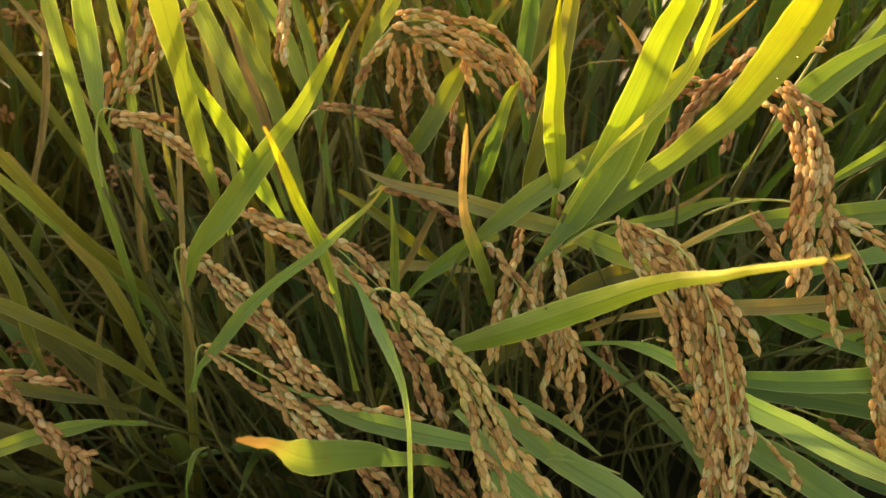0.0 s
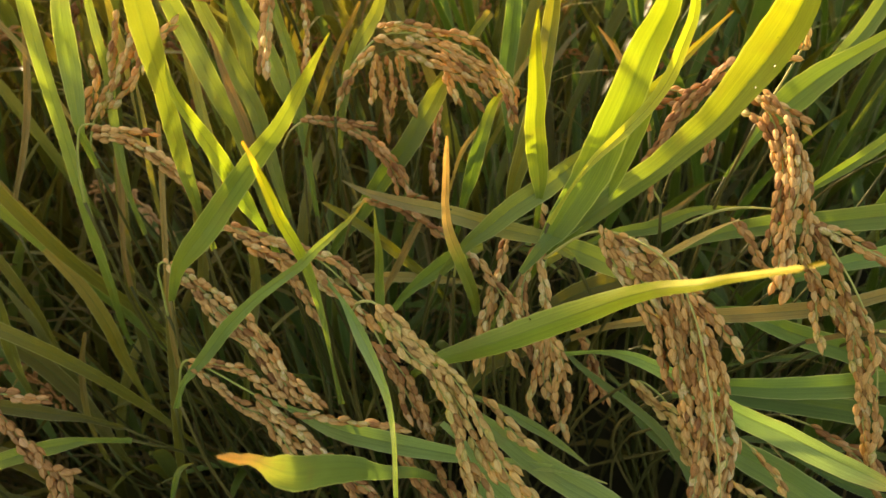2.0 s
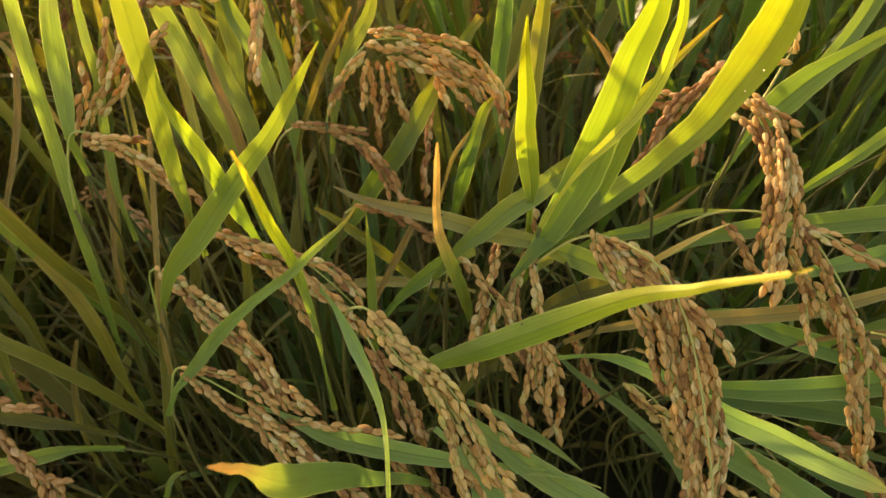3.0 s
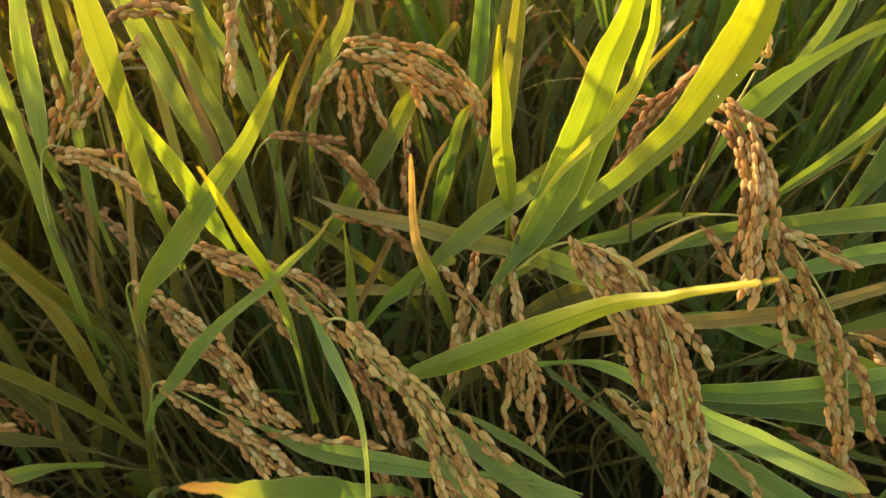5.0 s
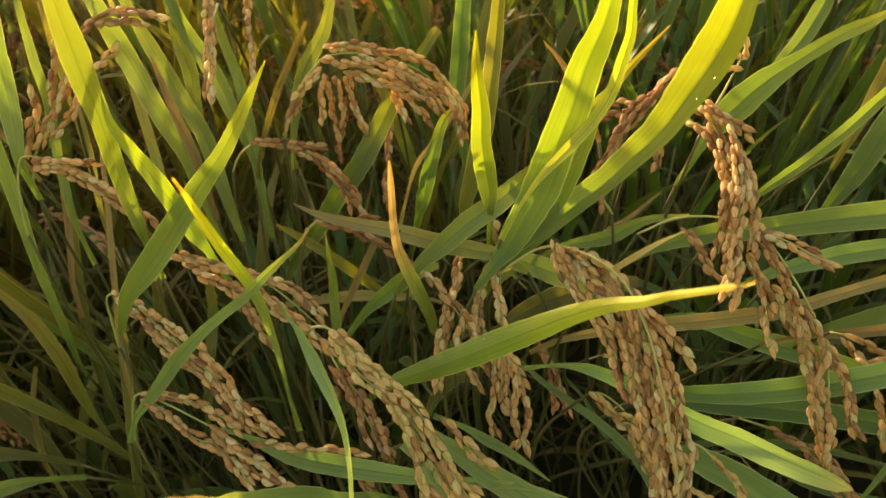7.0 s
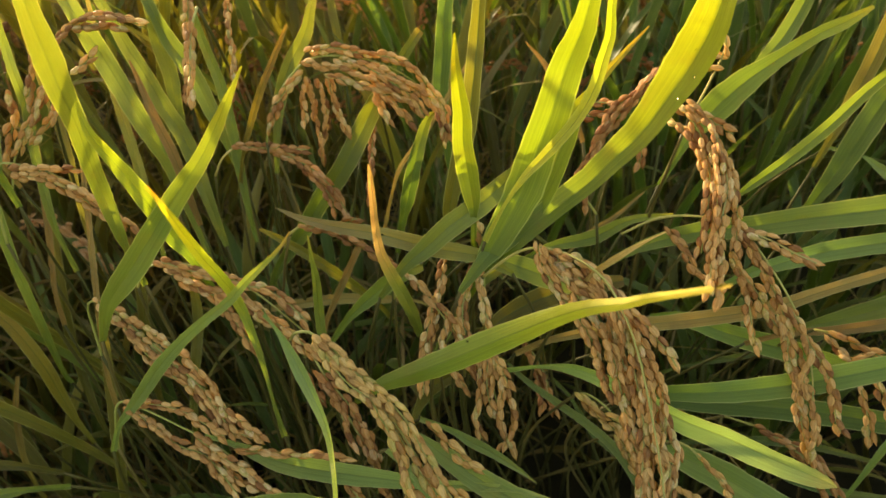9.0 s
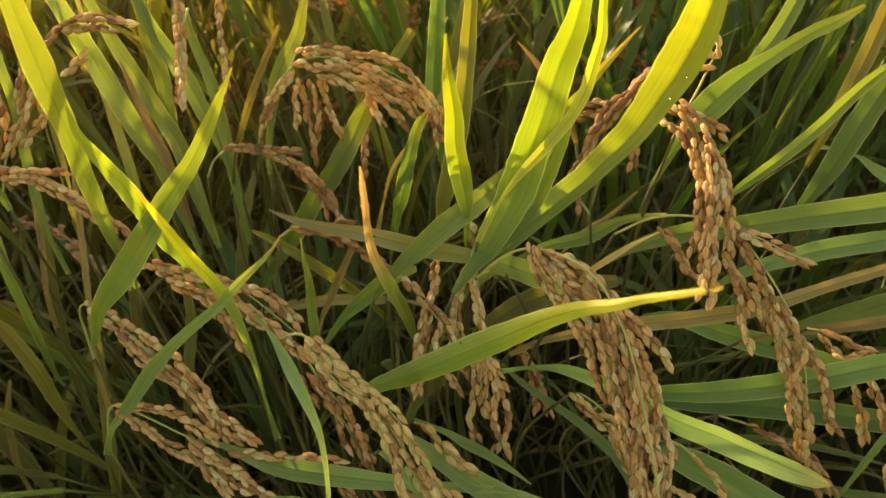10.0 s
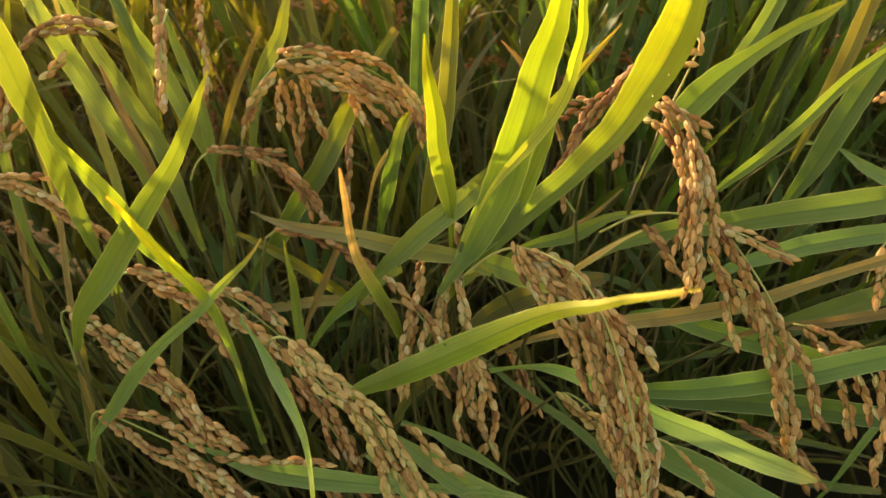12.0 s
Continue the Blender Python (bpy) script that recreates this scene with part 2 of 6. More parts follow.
HUSK = {
    "gold": husk_material("husk_gold", [(0.0, (0.37, 0.179, 0.0676)), (0.1, (0.529, 0.284, 0.0983)), (0.3, (0.678, 0.403, 0.141)), (0.6, (0.752, 0.487, 0.177)), (0.8, (0.813, 0.558, 0.227)), (0.9, (0.82, 0.676, 0.356)), (0.96, (0.616, 0.534, 0.161)), (1.0, (0.82, 0.665, 0.393))]),
    "yellow": husk_material("husk_yellow", [(0.0, (0.493, 0.274, 0.0922)), (0.2, (0.666, 0.427, 0.147)), (0.5, (0.776, 0.534, 0.19)), (0.75, (0.82, 0.618, 0.246)), (0.9, (0.714, 0.582, 0.185)), (1.0, (0.568, 0.51, 0.161))]),
    "russet": husk_material("husk_russet", [(0.0, (0.345, 0.162, 0.0601)), (0.4, (0.55, 0.293, 0.102)), (0.8, (0.64, 0.369, 0.133)), (1.0, (0.731, 0.484, 0.241))]),
}

# mud between the plants
MUD, t, bsdf, out = graph("paddy_mud")
place = node(t, "ShaderNodeTexCoord").outputs["Object"]
n1 = node(t, "ShaderNodeTexNoise", Vector=place, Scale=6.0, Detail=8.0, Roughness=0.65).outputs[0]
n2 = node(t, "ShaderNodeTexNoise", Vector=place, Scale=70.0, Detail=5.0, Roughness=0.7).outputs[0]
t.links.new(ramp(t, n1, [(0.3, (0.026, 0.023, 0.008)), (0.7, (0.055, 0.047, 0.017))]), bsdf.inputs["Base Color"])
t.links.new(node(t, "ShaderNodeBump", Strength=0.8, Distance=0.01, Height=math_node(t, "ADD", n1, math_node(t, "MULTIPLY", n2, 0.4))).outputs[0], bsdf.inputs["Normal"])
t.links.new(math_node(t, "MULTIPLY_ADD", n2, 0.3, 0.65), bsdf.inputs["Roughness"])
bsdf.inputs["Specular IOR Level"].default_value = 0.2


# ---- shapes ----
def spline(pts, n):
    """n points evenly along a smooth curve through pts (rows of any length)."""
    a = np.array(pts, float)
    a = np.vstack([2 * a[0] - a[1], a, 2 * a[-1] - a[-2]])
    rows = []
    for i in range(1, len(a) - 2):
        for s in np.linspace(0, 1, 10, endpoint=i == len(a) - 3):
            p0, p1, p2, p3 = a[i - 1 : i + 3]
            rows.append(0.5 * (2 * p1 + (p2 - p0) * s + (2 * p0 - 5 * p1 + 4 * p2 - p3) * s * s + (3 * p1 - p0 - 3 * p2 + p3) * s**3))
    rows = np.array(rows)
    run = np.r_[0, np.cumsum(np.linalg.norm(np.diff(rows[:, :3], axis=0), axis=1))]
    at = np.linspace(0, run[-1], n)
    return np.stack([np.interp(at, run, c) for c in rows.T], 1), run[-1]


def unit(a):
    return a / (np.linalg.norm(a, axis=-1, keepdims=True) + 1e-12)


def mesh_of(name, verts, faces, mat, uvs=None):
    me = bpy.data.meshes.new(name)
    me.from_pydata([tuple(map(float, v)) for v in verts], [], faces)
    if uvs is not None:
        layer = me.uv_layers.new(name="UVMap")
        corner = np.zeros(len(me.loops), np.int32)
        me.loops.foreach_get("vertex_index", corner)
        layer.data.foreach_set("uv", np.asarray(uvs, np.float32)[corner].ravel())
    me.polygons.foreach_set("use_smooth", [True] * len(me.polygons))
    me.materials.append(mat)
    return me


def part(name, me, parent, label=""):
    ob = new(name, me)
    ob.parent = parent
    return tagged(ob, label)


def tube_data(pts, radii, n, sides=6):
    """Vertices and faces of a tapered tube along a smooth curve."""
    line, _ = spline(np.column_stack([np.array(pts, float), np.array(radii, float)]), n)
    p, r = line[:, :3], line[:, 3]
    tan = unit(np.gradient(p, axis=0))
    side = unit(np.cross(tan, (0.31, 0.17, 0.93)))
    up = np.cross(side, tan)
    ang = np.arange(sides) * 2 * math.pi / sides
    ring = p[:, None] + r[:, None, None] * (np.cos(ang)[None, :, None] * side[:, None] + np.sin(ang)[None, :, None] * up[:, None])
    faces = [(i * sides + j, i * sides + (j + 1) % sides, (i + 1) * sides + (j + 1) % sides, (i + 1) * sides + j) for i in range(n - 1) for j in range(sides)]
    faces.append(tuple(range(sides))[::-1])
    faces.append(tuple((n - 1) * sides + j for j in range(sides)))
    return ring.reshape(-1, 3), faces


ACROSS = np.array([-1, -0.62, -0.09, 0.0, 0.09, 0.62, 1])
CREASED = np.array([-1, -0.62, -0.3, -0.04, 0.04, 0.1, 0.42, 0.78])


def blade_data(ctrl, face, n, fold=0.2, cols=ACROSS, phase=0.0, crease=0.0):
    """A blade with a midrib, a fold along it and a slightly wavy edge; ctrl rows: x, y, z, width."""
    line, length = spline(ctrl, n)
    p, w = line[:, :3], np.maximum(line[:, 3], 0.0006)
    tan = unit(np.gradient(p, axis=0))
    side = unit(np.cross(tan, face))
    norm = np.cross(side, tan)
    s = np.linspace(0, 1, n)
    rows = []
    for c in cols:
        wave = 0.05 * np.sin(s * length * 160 + phase + (1.7 if c > 0 else 0)) * abs(c) ** 2
        edge = c * (1 + 0.025 * np.sin(s * length * 420 + 3 * phase) * (abs(c) == 1))
        rib = -0.035 if c == 0 else 0.0
        lift = (fold * abs(c) - fold * 0.35 + wave + rib) * w / 2
        if crease and c > 0.04:
            lift = lift + (c - 0.04) * math.sin(crease) * w / 2
            edge = 0.04 + (edge - 0.04) * math.cos(crease)
        rows.append(p + side * (edge * w / 2)[:, None] + norm * lift[:, None])
    k = len(cols)
    verts = np.stack(rows, 1).reshape(-1, 3)
    uvs = np.stack([np.repeat(s, k), np.tile((np.array(cols) + 1) / 2, n)], 1)
    faces = [(i * k + j, i * k + j + 1, (i + 1) * k + j + 1, (i + 1) * k + j) for i in range(n - 1) for j in range(k - 1)]
    return verts, faces, uvs


def stalk(x, y, label):
    """One rice tiller, rooted in the mud at x, y."""
    ob = new("rice_stalk")
    ob.location = (x + random.uniform(-0.012, 0.012), y + random.uniform(-0.012, 0.012), 0)
    return tagged(ob, label, "rice plant", "rice stalks of the near stand")


def rooted(S, start, way, r0, r1):
    """The culm from the mud up to start, meeting it in the direction way."""
    root = np.array(S.location)
    start = np.array(start)
    way = unit(np.array(way, float))
    way[2] = max(way[2], 0.1)
    way = unit(way)
    far = np.linalg.norm(start - root)
    b0, b1, b2, b3 = root - (0, 0, 0.01), root + (0, 0, 0.5 * far), start - way * 0.1 * far + np.array((0, 0.03, -0.14 * far)), start
    s = np.linspace(0, 1, 9)[:, None]
    pts = b0 * (1 - s) ** 3 + 3 * b1 * s * (1 - s) ** 2 + 3 * b2 * s**2 * (1 - s) + b3 * s**3
    v, f = tube_data(pts - root, np.linspace(r1, r0, 9), 26)
    part("culm", mesh_of("culm", v, f, SHADED_CULM), S)


FOLD = {"sunfold": 0.12, "curl": -0.28, "yellow": 0.3, "droop": 0.3, "tipdry": 0.35, "fade": 0.3, "yellowlong": -0.45}


def leaf(S, kind, face, ctrl):
    """A blade from its base to its tip; ctrl rows: x, y, z in metres and the width in mm."""
    c = np.array(ctrl, float)
    c[:, 3] /= 1000
    way = unit(c[1, :3] - c[0, :3])
    foot = c[0, :3] - 0.018 * way + (0, 0.004, -0.01)
    c = np.vstack([[*foot, 0.003], c])
    c[:, :3] -= np.array(S.location)
    turn = random.uniform(-0.25, 0.25) * (kind != "sunfold")
    f = np.array(face) + turn * np.array((1.0, 0.2, 0.0))
    cols = CREASED if kind == "sunfold" else ACROSS
    v, fc, uv = blade_data(c, f, 34, FOLD.get(kind, random.uniform(0.2, 0.42)), phase=random.uniform(0, 6), cols=cols, crease=0.52 if kind == "sunfold" else 0.0)
    part("leaf", mesh_of("leaf", v, fc, LEAF[kind], uv), S)
    rooted(S, foot, way, 0.0008, 0.0014)


def husk_mesh(bend, fat):
    """One spikelet: a plump, keeled spindle with a short stalk and a blunt beak, along +z, 7.6 mm long."""
    rings = [(0.0, 0.1), (0.06, 0.18), (0.2, 0.78), (0.42, 1.0), (0.68, 0.84), (0.88, 0.4)]
    verts, faces, sides = [], [], 7
    for z, r in rings:
        for j in range(sides):
            a = 2 * math.pi * j / sides
            keel = 1.0 + 0.08 * math.cos(2 * a)
            verts.append((0.00178 * fat * r * keel * math.cos(a) + bend * 0.0008 * math.sin(z * math.pi), 0.00145 * fat * r * math.sin(a), 0.0072 * z))
    for i in range(len(rings) - 1):
        for j in range(sides):
            faces.append((i * sides + j, i * sides + (j + 1) % sides, (i + 1) * sides + (j + 1) % sides, (i + 1) * sides + j))
    verts.append((0, 0, 0.0077))
    last = (len(rings) - 1) * sides
    faces += [(last + j, last + (j + 1) % sides, len(verts) - 1) for j in range(sides)]
    return verts, faces


SHAPES = ((0.6, 1.0), (-0.5, 1.06), (0.2, 0.92), (0.8, 0.8))
HUSKS = {key: [mesh_of("grain", *husk_mesh(b, f), mat) for b, f in SHAPES] for key, mat in HUSK.items()}


def panicle(S, line, tone="gold"):
    """The rachis of a panicle, from the top of its culm to its end; grains hang on its strands."""
    root = np.array(S.location)
    pts = np.array(line) - root
    radii = np.linspace(0.00075, 0.00035, len(pts))
    v, f = tube_data(pts, radii, 40, 5)
    ob = part("panicle", mesh_of("panicle", v, f, RACHIS), S)
    ob["tone"] = tone
    way = np.subtract(line[1], line[0])
    rooted(S, line[0], way, 0.0008, 0.0022)
    return ob


def grain_pose(p, tan, spin, tilt, offset, size):
    """A husk at p, pointing along tan and leaning outwards in the direction spin round it."""
    tan = Vector(tan)
    ref = tan.orthogonal().normalized()
    out = Matrix.Rotation(spin, 3, tan) @ ref
    axis = (tan * math.cos(tilt) + out * math.sin(tilt)).normalized()
    side = axis.cross(out).normalized()
    m = Matrix((side, axis.cross(side), axis)).transposed() @ Matrix.Rotation(random.uniform(0, 6.3), 3, "Z")
    return Matrix.LocRotScale(Vector(p) + out * offset, m.to_quaternion(), (size, size, size * random.uniform(0.92, 1.08)))


def strand(P, line, size=1.0, pitch=0.00235):
    """One branch of a panicle with its husks set alternately along it."""
    root = np.array(P.parent.location)
    pts = np.array(line) - root
    v, f = tube_data(pts, [0.0004] * len(pts), 4 * len(pts), 4)
    part("branch", mesh_of("branch", v, f, RACHIS), P)
    _, length = spline(pts, 8)
    count = max(3, int(length / pitch))
    dense, _ = spline(pts, count)
    tan = unit(np.gradient(dense, axis=0))
    start = random.uniform(0, 6.3)
    for i in range(count):
        s = random.uniform(0.88, 1.05) * size
        p = dense[i] - tan[i] * 0.0035
        m = grain_pose(p, tan[i], start + i * 3.14 + random.uniform(-0.9, 0.9), random.uniform(0.02, 0.26), random.uniform(0.0006, 0.0016), s)
        g = part("grain", HUSKS[P["tone"]][random.choice((0, 0, 1, 1, 2, 2, 3))], P)
        g.matrix_basis = m


# ---- the ground ----
def ground():
    bm = bmesh.new()
    bmesh.ops.create_grid(bm, x_segments=160, y_segments=160, size=4.0)
    for v in bm.verts:
        v.co.z = 0.018 * noise.noise(v.co * 3.0) + 0.008 * noise.noise(v.co * 11.0) - 0.01
    outer = [e for e in bm.edges if e.is_boundary]
    made = bmesh.ops.extrude_edge_only(bm, edges=outer)["geom"]
    for v in (g for g in made if isinstance(g, bmesh.types.BMVert)):
        v.co.x, v.co.y, v.co.z = v.co.x * 200, v.co.y * 200, 0
    me = bpy.data.meshes.new("ground")
    bm.to_mesh(me)
    bm.free()
    me.polygons.foreach_set("use_smooth", [True] * len(me.polygons))
    me.materials.append(MUD)
    tagged(new("ground", me), "dark damp mud of the rice paddy", "ground", kind="structure")


ground()

# ---- the near stalks: blades and panicles ----
S = stalk(-0.17, 0.46, "young rice stalk with long pale green blades")
leaf(S, "warm", (0.44, -0.80, 0.40), [(-0.221, 0.390, 0.609, 3.3), (-0.197, 0.351, 0.687, 4.9), (-0.190, 0.340, 0.736, 5.2), (-0.188, 0.340, 0.767, 6.2), (-0.189, 0.345, 0.789, 6.6), (-0.189, 0.347, 0.815, 6.7), (-0.189, 0.349, 0.840, 6.9), (-0.189, 0.352, 0.860, 7.0), (-0.188, 0.354, 0.878, 5.3), (-0.189, 0.363, 0.902, 4.1), (-0.190, 0.370, 0.925, 2.5), (-0.191, 0.376, 0.943, 0.3)])
leaf(S, "warm", (0.42, -0.85, 0.32), [(-0.175, 0.337, 0.803, 4.0), (-0.174, 0.335, 0.808, 4.6), (-0.174, 0.342, 0.824, 8.5), (-0.175, 0.350, 0.841, 10.0), (-0.173, 0.352, 0.860, 8.9), (-0.172, 0.358, 0.874, 6.9), (-0.173, 0.371, 0.898, 5.5), (-0.175, 0.383, 0.921, 3.4), (-0.175, 0.393, 0.940, 0.4)])
leaf(S, "warm", (0.39, -0.85, 0.36), [(-0.176, 0.369, 0.739, 2.7), (-0.176, 0.369, 0.755, 4.3), (-0.176, 0.375, 0.778, 5.2), (-0.175, 0.379, 0.798, 5.0), (-0.177, 0.391, 0.812, 5.4), (-0.178, 0.393, 0.831, 4.9), (-0.181, 0.401, 0.841, 4.6), (-0.180, 0.401, 0.856, 3.6), (-0.180, 0.408, 0.885, 2.8), (-0.179, 0.414, 0.912, 1.7), (-0.178, 0.418, 0.933, 0.2)])
S = stalk(-0.1, 0.44, "rice stalk with broad sunlit yellow-green blades")
leaf(S, "half", (0.34, -0.86, 0.38), [(-0.108, 0.291, 0.787, 3.2), (-0.108, 0.289, 0.799, 5.3), (-0.109, 0.289, 0.815, 6.9), (-0.107, 0.282, 0.839, 7.5), (-0.104, 0.275, 0.861, 8.1), (-0.101, 0.265, 0.880, 9.3), (-0.099, 0.259, 0.897, 10.0), (-0.097, 0.253, 0.913, 7.5), (-0.096, 0.251, 0.932, 5.7), (-0.095, 0.248, 0.950, 3.3), (-0.094, 0.245, 0.963, 0.4)])
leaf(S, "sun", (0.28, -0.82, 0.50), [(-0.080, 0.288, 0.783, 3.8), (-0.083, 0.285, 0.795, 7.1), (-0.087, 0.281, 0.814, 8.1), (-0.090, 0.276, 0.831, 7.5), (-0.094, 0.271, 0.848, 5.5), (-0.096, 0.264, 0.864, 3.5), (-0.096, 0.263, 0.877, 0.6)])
leaf(S, "half", (0.24, -0.82, 0.52), [(-0.119, 0.274, 0.766, 6.5), (-0.111, 0.273, 0.778, 10.0), (-0.101, 0.274, 0.790, 11.9), (-0.089, 0.275, 0.806, 11.3), (-0.073, 0.273, 0.828, 9.6), (-0.058, 0.265, 0.849, 7.0), (-0.048, 0.260, 0.866, 5.4), (-0.039, 0.251, 0.883, 3.0), (-0.031, 0.240, 0.898, 0.4)])
S = stalk(-0.08, 0.5, "rice stalk with upright green blades in shade")
leaf(S, "warm", (0.30, -0.88, 0.38), [(-0.102, 0.381, 0.739, 5.5), (-0.106, 0.386, 0.760, 8.8), (-0.110, 0.388, 0.778, 9.9), (-0.114, 0.386, 0.791, 10.3), (-0.120, 0.387, 0.808, 10.4), (-0.126, 0.390, 0.826, 10.8), (-0.132, 0.392, 0.844, 10.8), (-0.136, 0.391, 0.860, 8.8), (-0.146, 0.397, 0.885, 6.8), (-0.155, 0.402, 0.910, 4.1), (-0.162, 0.406, 0.928, 0.5)])
leaf(S, "warm", (0.27, -0.89, 0.37), [(-0.091, 0.384, 0.742, 6.2), (-0.096, 0.391, 0.765, 8.8), (-0.100, 0.395, 0.786, 9.3), (-0.108, 0.398, 0.806, 9.0), (-0.113, 0.399, 0.822, 8.5), (-0.120, 0.401, 0.841, 7.4), (-0.124, 0.401, 0.856, 5.4), (-0.135, 0.408, 0.882, 4.2), (-0.145, 0.413, 0.907, 2.5), (-0.152, 0.417, 0.926, 0.3)])
leaf(S, "dry", (0.25, -0.86, 0.44), [(-0.100, 0.375, 0.763, 4.6), (-0.102, 0.375, 0.786, 5.7), (-0.107, 0.378, 0.805, 5.0), (-0.112, 0.383, 0.826, 3.0), (-0.115, 0.386, 0.838, 0.9)])
leaf(S, "warm", (0.24, -0.91, 0.33), [(-0.085, 0.428, 0.764, 5.0), (-0.090, 0.431, 0.782, 9.2), (-0.098, 0.437, 0.805, 10.4), (-0.108, 0.441, 0.825, 9.5), (-0.112, 0.440, 0.840, 6.6), (-0.123, 0.448, 0.870, 5.1), (-0.133, 0.454, 0.898, 3.1), (-0.140, 0.458, 0.920, 0.4)])
leaf(S, "warm", (0.25, -0.92, 0.31), [(-0.111, 0.433, 0.785, 7.1), (-0.111, 0.437, 0.805, 9.0), (-0.114, 0.441, 0.825, 9.5), (-0.114, 0.441, 0.842, 7.3), (-0.118, 0.451, 0.873, 5.6), (-0.121, 0.459, 0.902, 3.4), (-0.123, 0.464, 0.925, 0.4)])
leaf(S, "dry", (0.45, -0.80, 0.39), [(-0.234, 0.444, 0.751, 2.3), (-0.237, 0.442, 0.764, 3.3), (-0.240, 0.437, 0.790, 3.5), (-0.248, 0.439, 0.808, 3.5), (-0.258, 0.441, 0.825, 2.7)])
leaf(S, "dry", (0.38, -0.78, 0.49), [(-0.189, 0.365, 0.704, 2.8), (-0.186, 0.377, 0.734, 3.8), (-0.184, 0.388, 0.763, 3.7), (-0.182, 0.397, 0.788, 2.6), (-0.182, 0.401, 0.801, 0.7)])
leaf(S, "fade", (0.31, -0.88, 0.35), [(-0.137, 0.410, 0.711, 3.8), (-0.141, 0.425, 0.745, 5.9), (-0.148, 0.442, 0.780, 6.1), (-0.153, 0.456, 0.812, 4.9), (-0.154, 0.459, 0.832, 2.8), (-0.158, 0.472, 0.863, 2.2), (-0.161, 0.483, 0.894, 1.3), (-0.164, 0.492, 0.918, 0.2)])
leaf(S, "dry", (0.46, -0.82, 0.33), [(-0.272, 0.410, 0.711, 3.0), (-0.261, 0.423, 0.742, 4.0), (-0.253, 0.435, 0.772, 4.3), (-0.249, 0.449, 0.804, 3.5), (-0.245, 0.457, 0.829, 2.4), (-0.242, 0.473, 0.861, 1.9), (-0.240, 0.488, 0.891, 1.2), (-0.237, 0.499, 0.915, 0.1)])
leaf(S, "ochre", (0.38, -0.86, 0.34), [(-0.182, 0.417, 0.719, 3.0), (-0.184, 0.432, 0.753, 5.2), (-0.188, 0.444, 0.783, 5.8), (-0.194, 0.456, 0.812, 4.9), (-0.195, 0.459, 0.832, 2.8), (-0.199, 0.472, 0.863, 2.2), (-0.203, 0.483, 0.893, 1.3), (-0.206, 0.492, 0.917, 0.2)])
S = stalk(-0.02, 0.56, "tall rice stalk with narrow green blades")
leaf(S, "warm", (0.20, -0.91, 0.36), [(-0.077, 0.417, 0.719, 3.8), (-0.079, 0.425, 0.745, 6.3), (-0.081, 0.435, 0.772, 6.9), (-0.084, 0.442, 0.796, 6.7), (-0.091, 0.450, 0.821, 5.5), (-0.093, 0.451, 0.838, 3.4), (-0.100, 0.461, 0.869, 2.6), (-0.107, 0.469, 0.899, 1.6), (-0.112, 0.475, 0.922, 0.2)])
leaf(S, "ochre", (0.13, -0.89, 0.43), [(-0.075, 0.421, 0.755, 2.2), (-0.068, 0.424, 0.774, 3.9), (-0.059, 0.428, 0.795, 4.5), (-0.047, 0.434, 0.817, 3.7), (-0.038, 0.435, 0.834, 1.7)])
leaf(S, "warm", (0.08, -0.92, 0.38), [(-0.056, 0.446, 0.754, 4.5), (-0.051, 0.454, 0.778, 8.1), (-0.043, 0.457, 0.798, 9.4), (-0.031, 0.460, 0.817, 8.5), (-0.026, 0.459, 0.832, 6.2), (-0.022, 0.462, 0.843, 3.4), (-0.020, 0.462, 0.851, 0.7)])
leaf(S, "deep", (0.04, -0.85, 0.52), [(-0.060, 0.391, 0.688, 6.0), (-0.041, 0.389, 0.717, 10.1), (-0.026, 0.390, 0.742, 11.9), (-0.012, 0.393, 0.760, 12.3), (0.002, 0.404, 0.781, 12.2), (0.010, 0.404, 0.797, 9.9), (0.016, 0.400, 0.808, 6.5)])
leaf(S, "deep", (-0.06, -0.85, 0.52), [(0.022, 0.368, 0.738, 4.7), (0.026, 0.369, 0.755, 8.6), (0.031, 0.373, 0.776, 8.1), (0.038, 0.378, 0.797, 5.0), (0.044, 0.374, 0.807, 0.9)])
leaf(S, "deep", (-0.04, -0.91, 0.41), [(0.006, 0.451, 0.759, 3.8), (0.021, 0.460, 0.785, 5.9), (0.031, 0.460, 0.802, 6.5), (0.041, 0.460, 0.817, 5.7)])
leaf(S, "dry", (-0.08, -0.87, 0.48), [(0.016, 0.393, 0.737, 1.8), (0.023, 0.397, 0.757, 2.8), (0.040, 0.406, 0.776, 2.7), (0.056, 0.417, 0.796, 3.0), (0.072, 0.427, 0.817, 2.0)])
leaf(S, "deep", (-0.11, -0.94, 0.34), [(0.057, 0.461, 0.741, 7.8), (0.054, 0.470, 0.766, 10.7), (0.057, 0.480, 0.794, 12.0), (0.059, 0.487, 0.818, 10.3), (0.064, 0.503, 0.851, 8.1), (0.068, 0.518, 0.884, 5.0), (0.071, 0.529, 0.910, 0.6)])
S = stalk(0, 0.4, "rice blade with a vivid yellow withering tip")
leaf(S, "yellow", (0.19, -0.76, 0.62), [(-0.044, 0.236, 0.740, 1.4), (-0.046, 0.241, 0.758, 2.4), (-0.048, 0.243, 0.773, 3.3), (-0.050, 0.242, 0.791, 4.3), (-0.051, 0.232, 0.813, 4.5), (-0.050, 0.210, 0.843, 4.0), (-0.047, 0.187, 0.872, 2.9), (-0.046, 0.174, 0.891, 1.4), (-0.046, 0.168, 0.900, 0.2)])
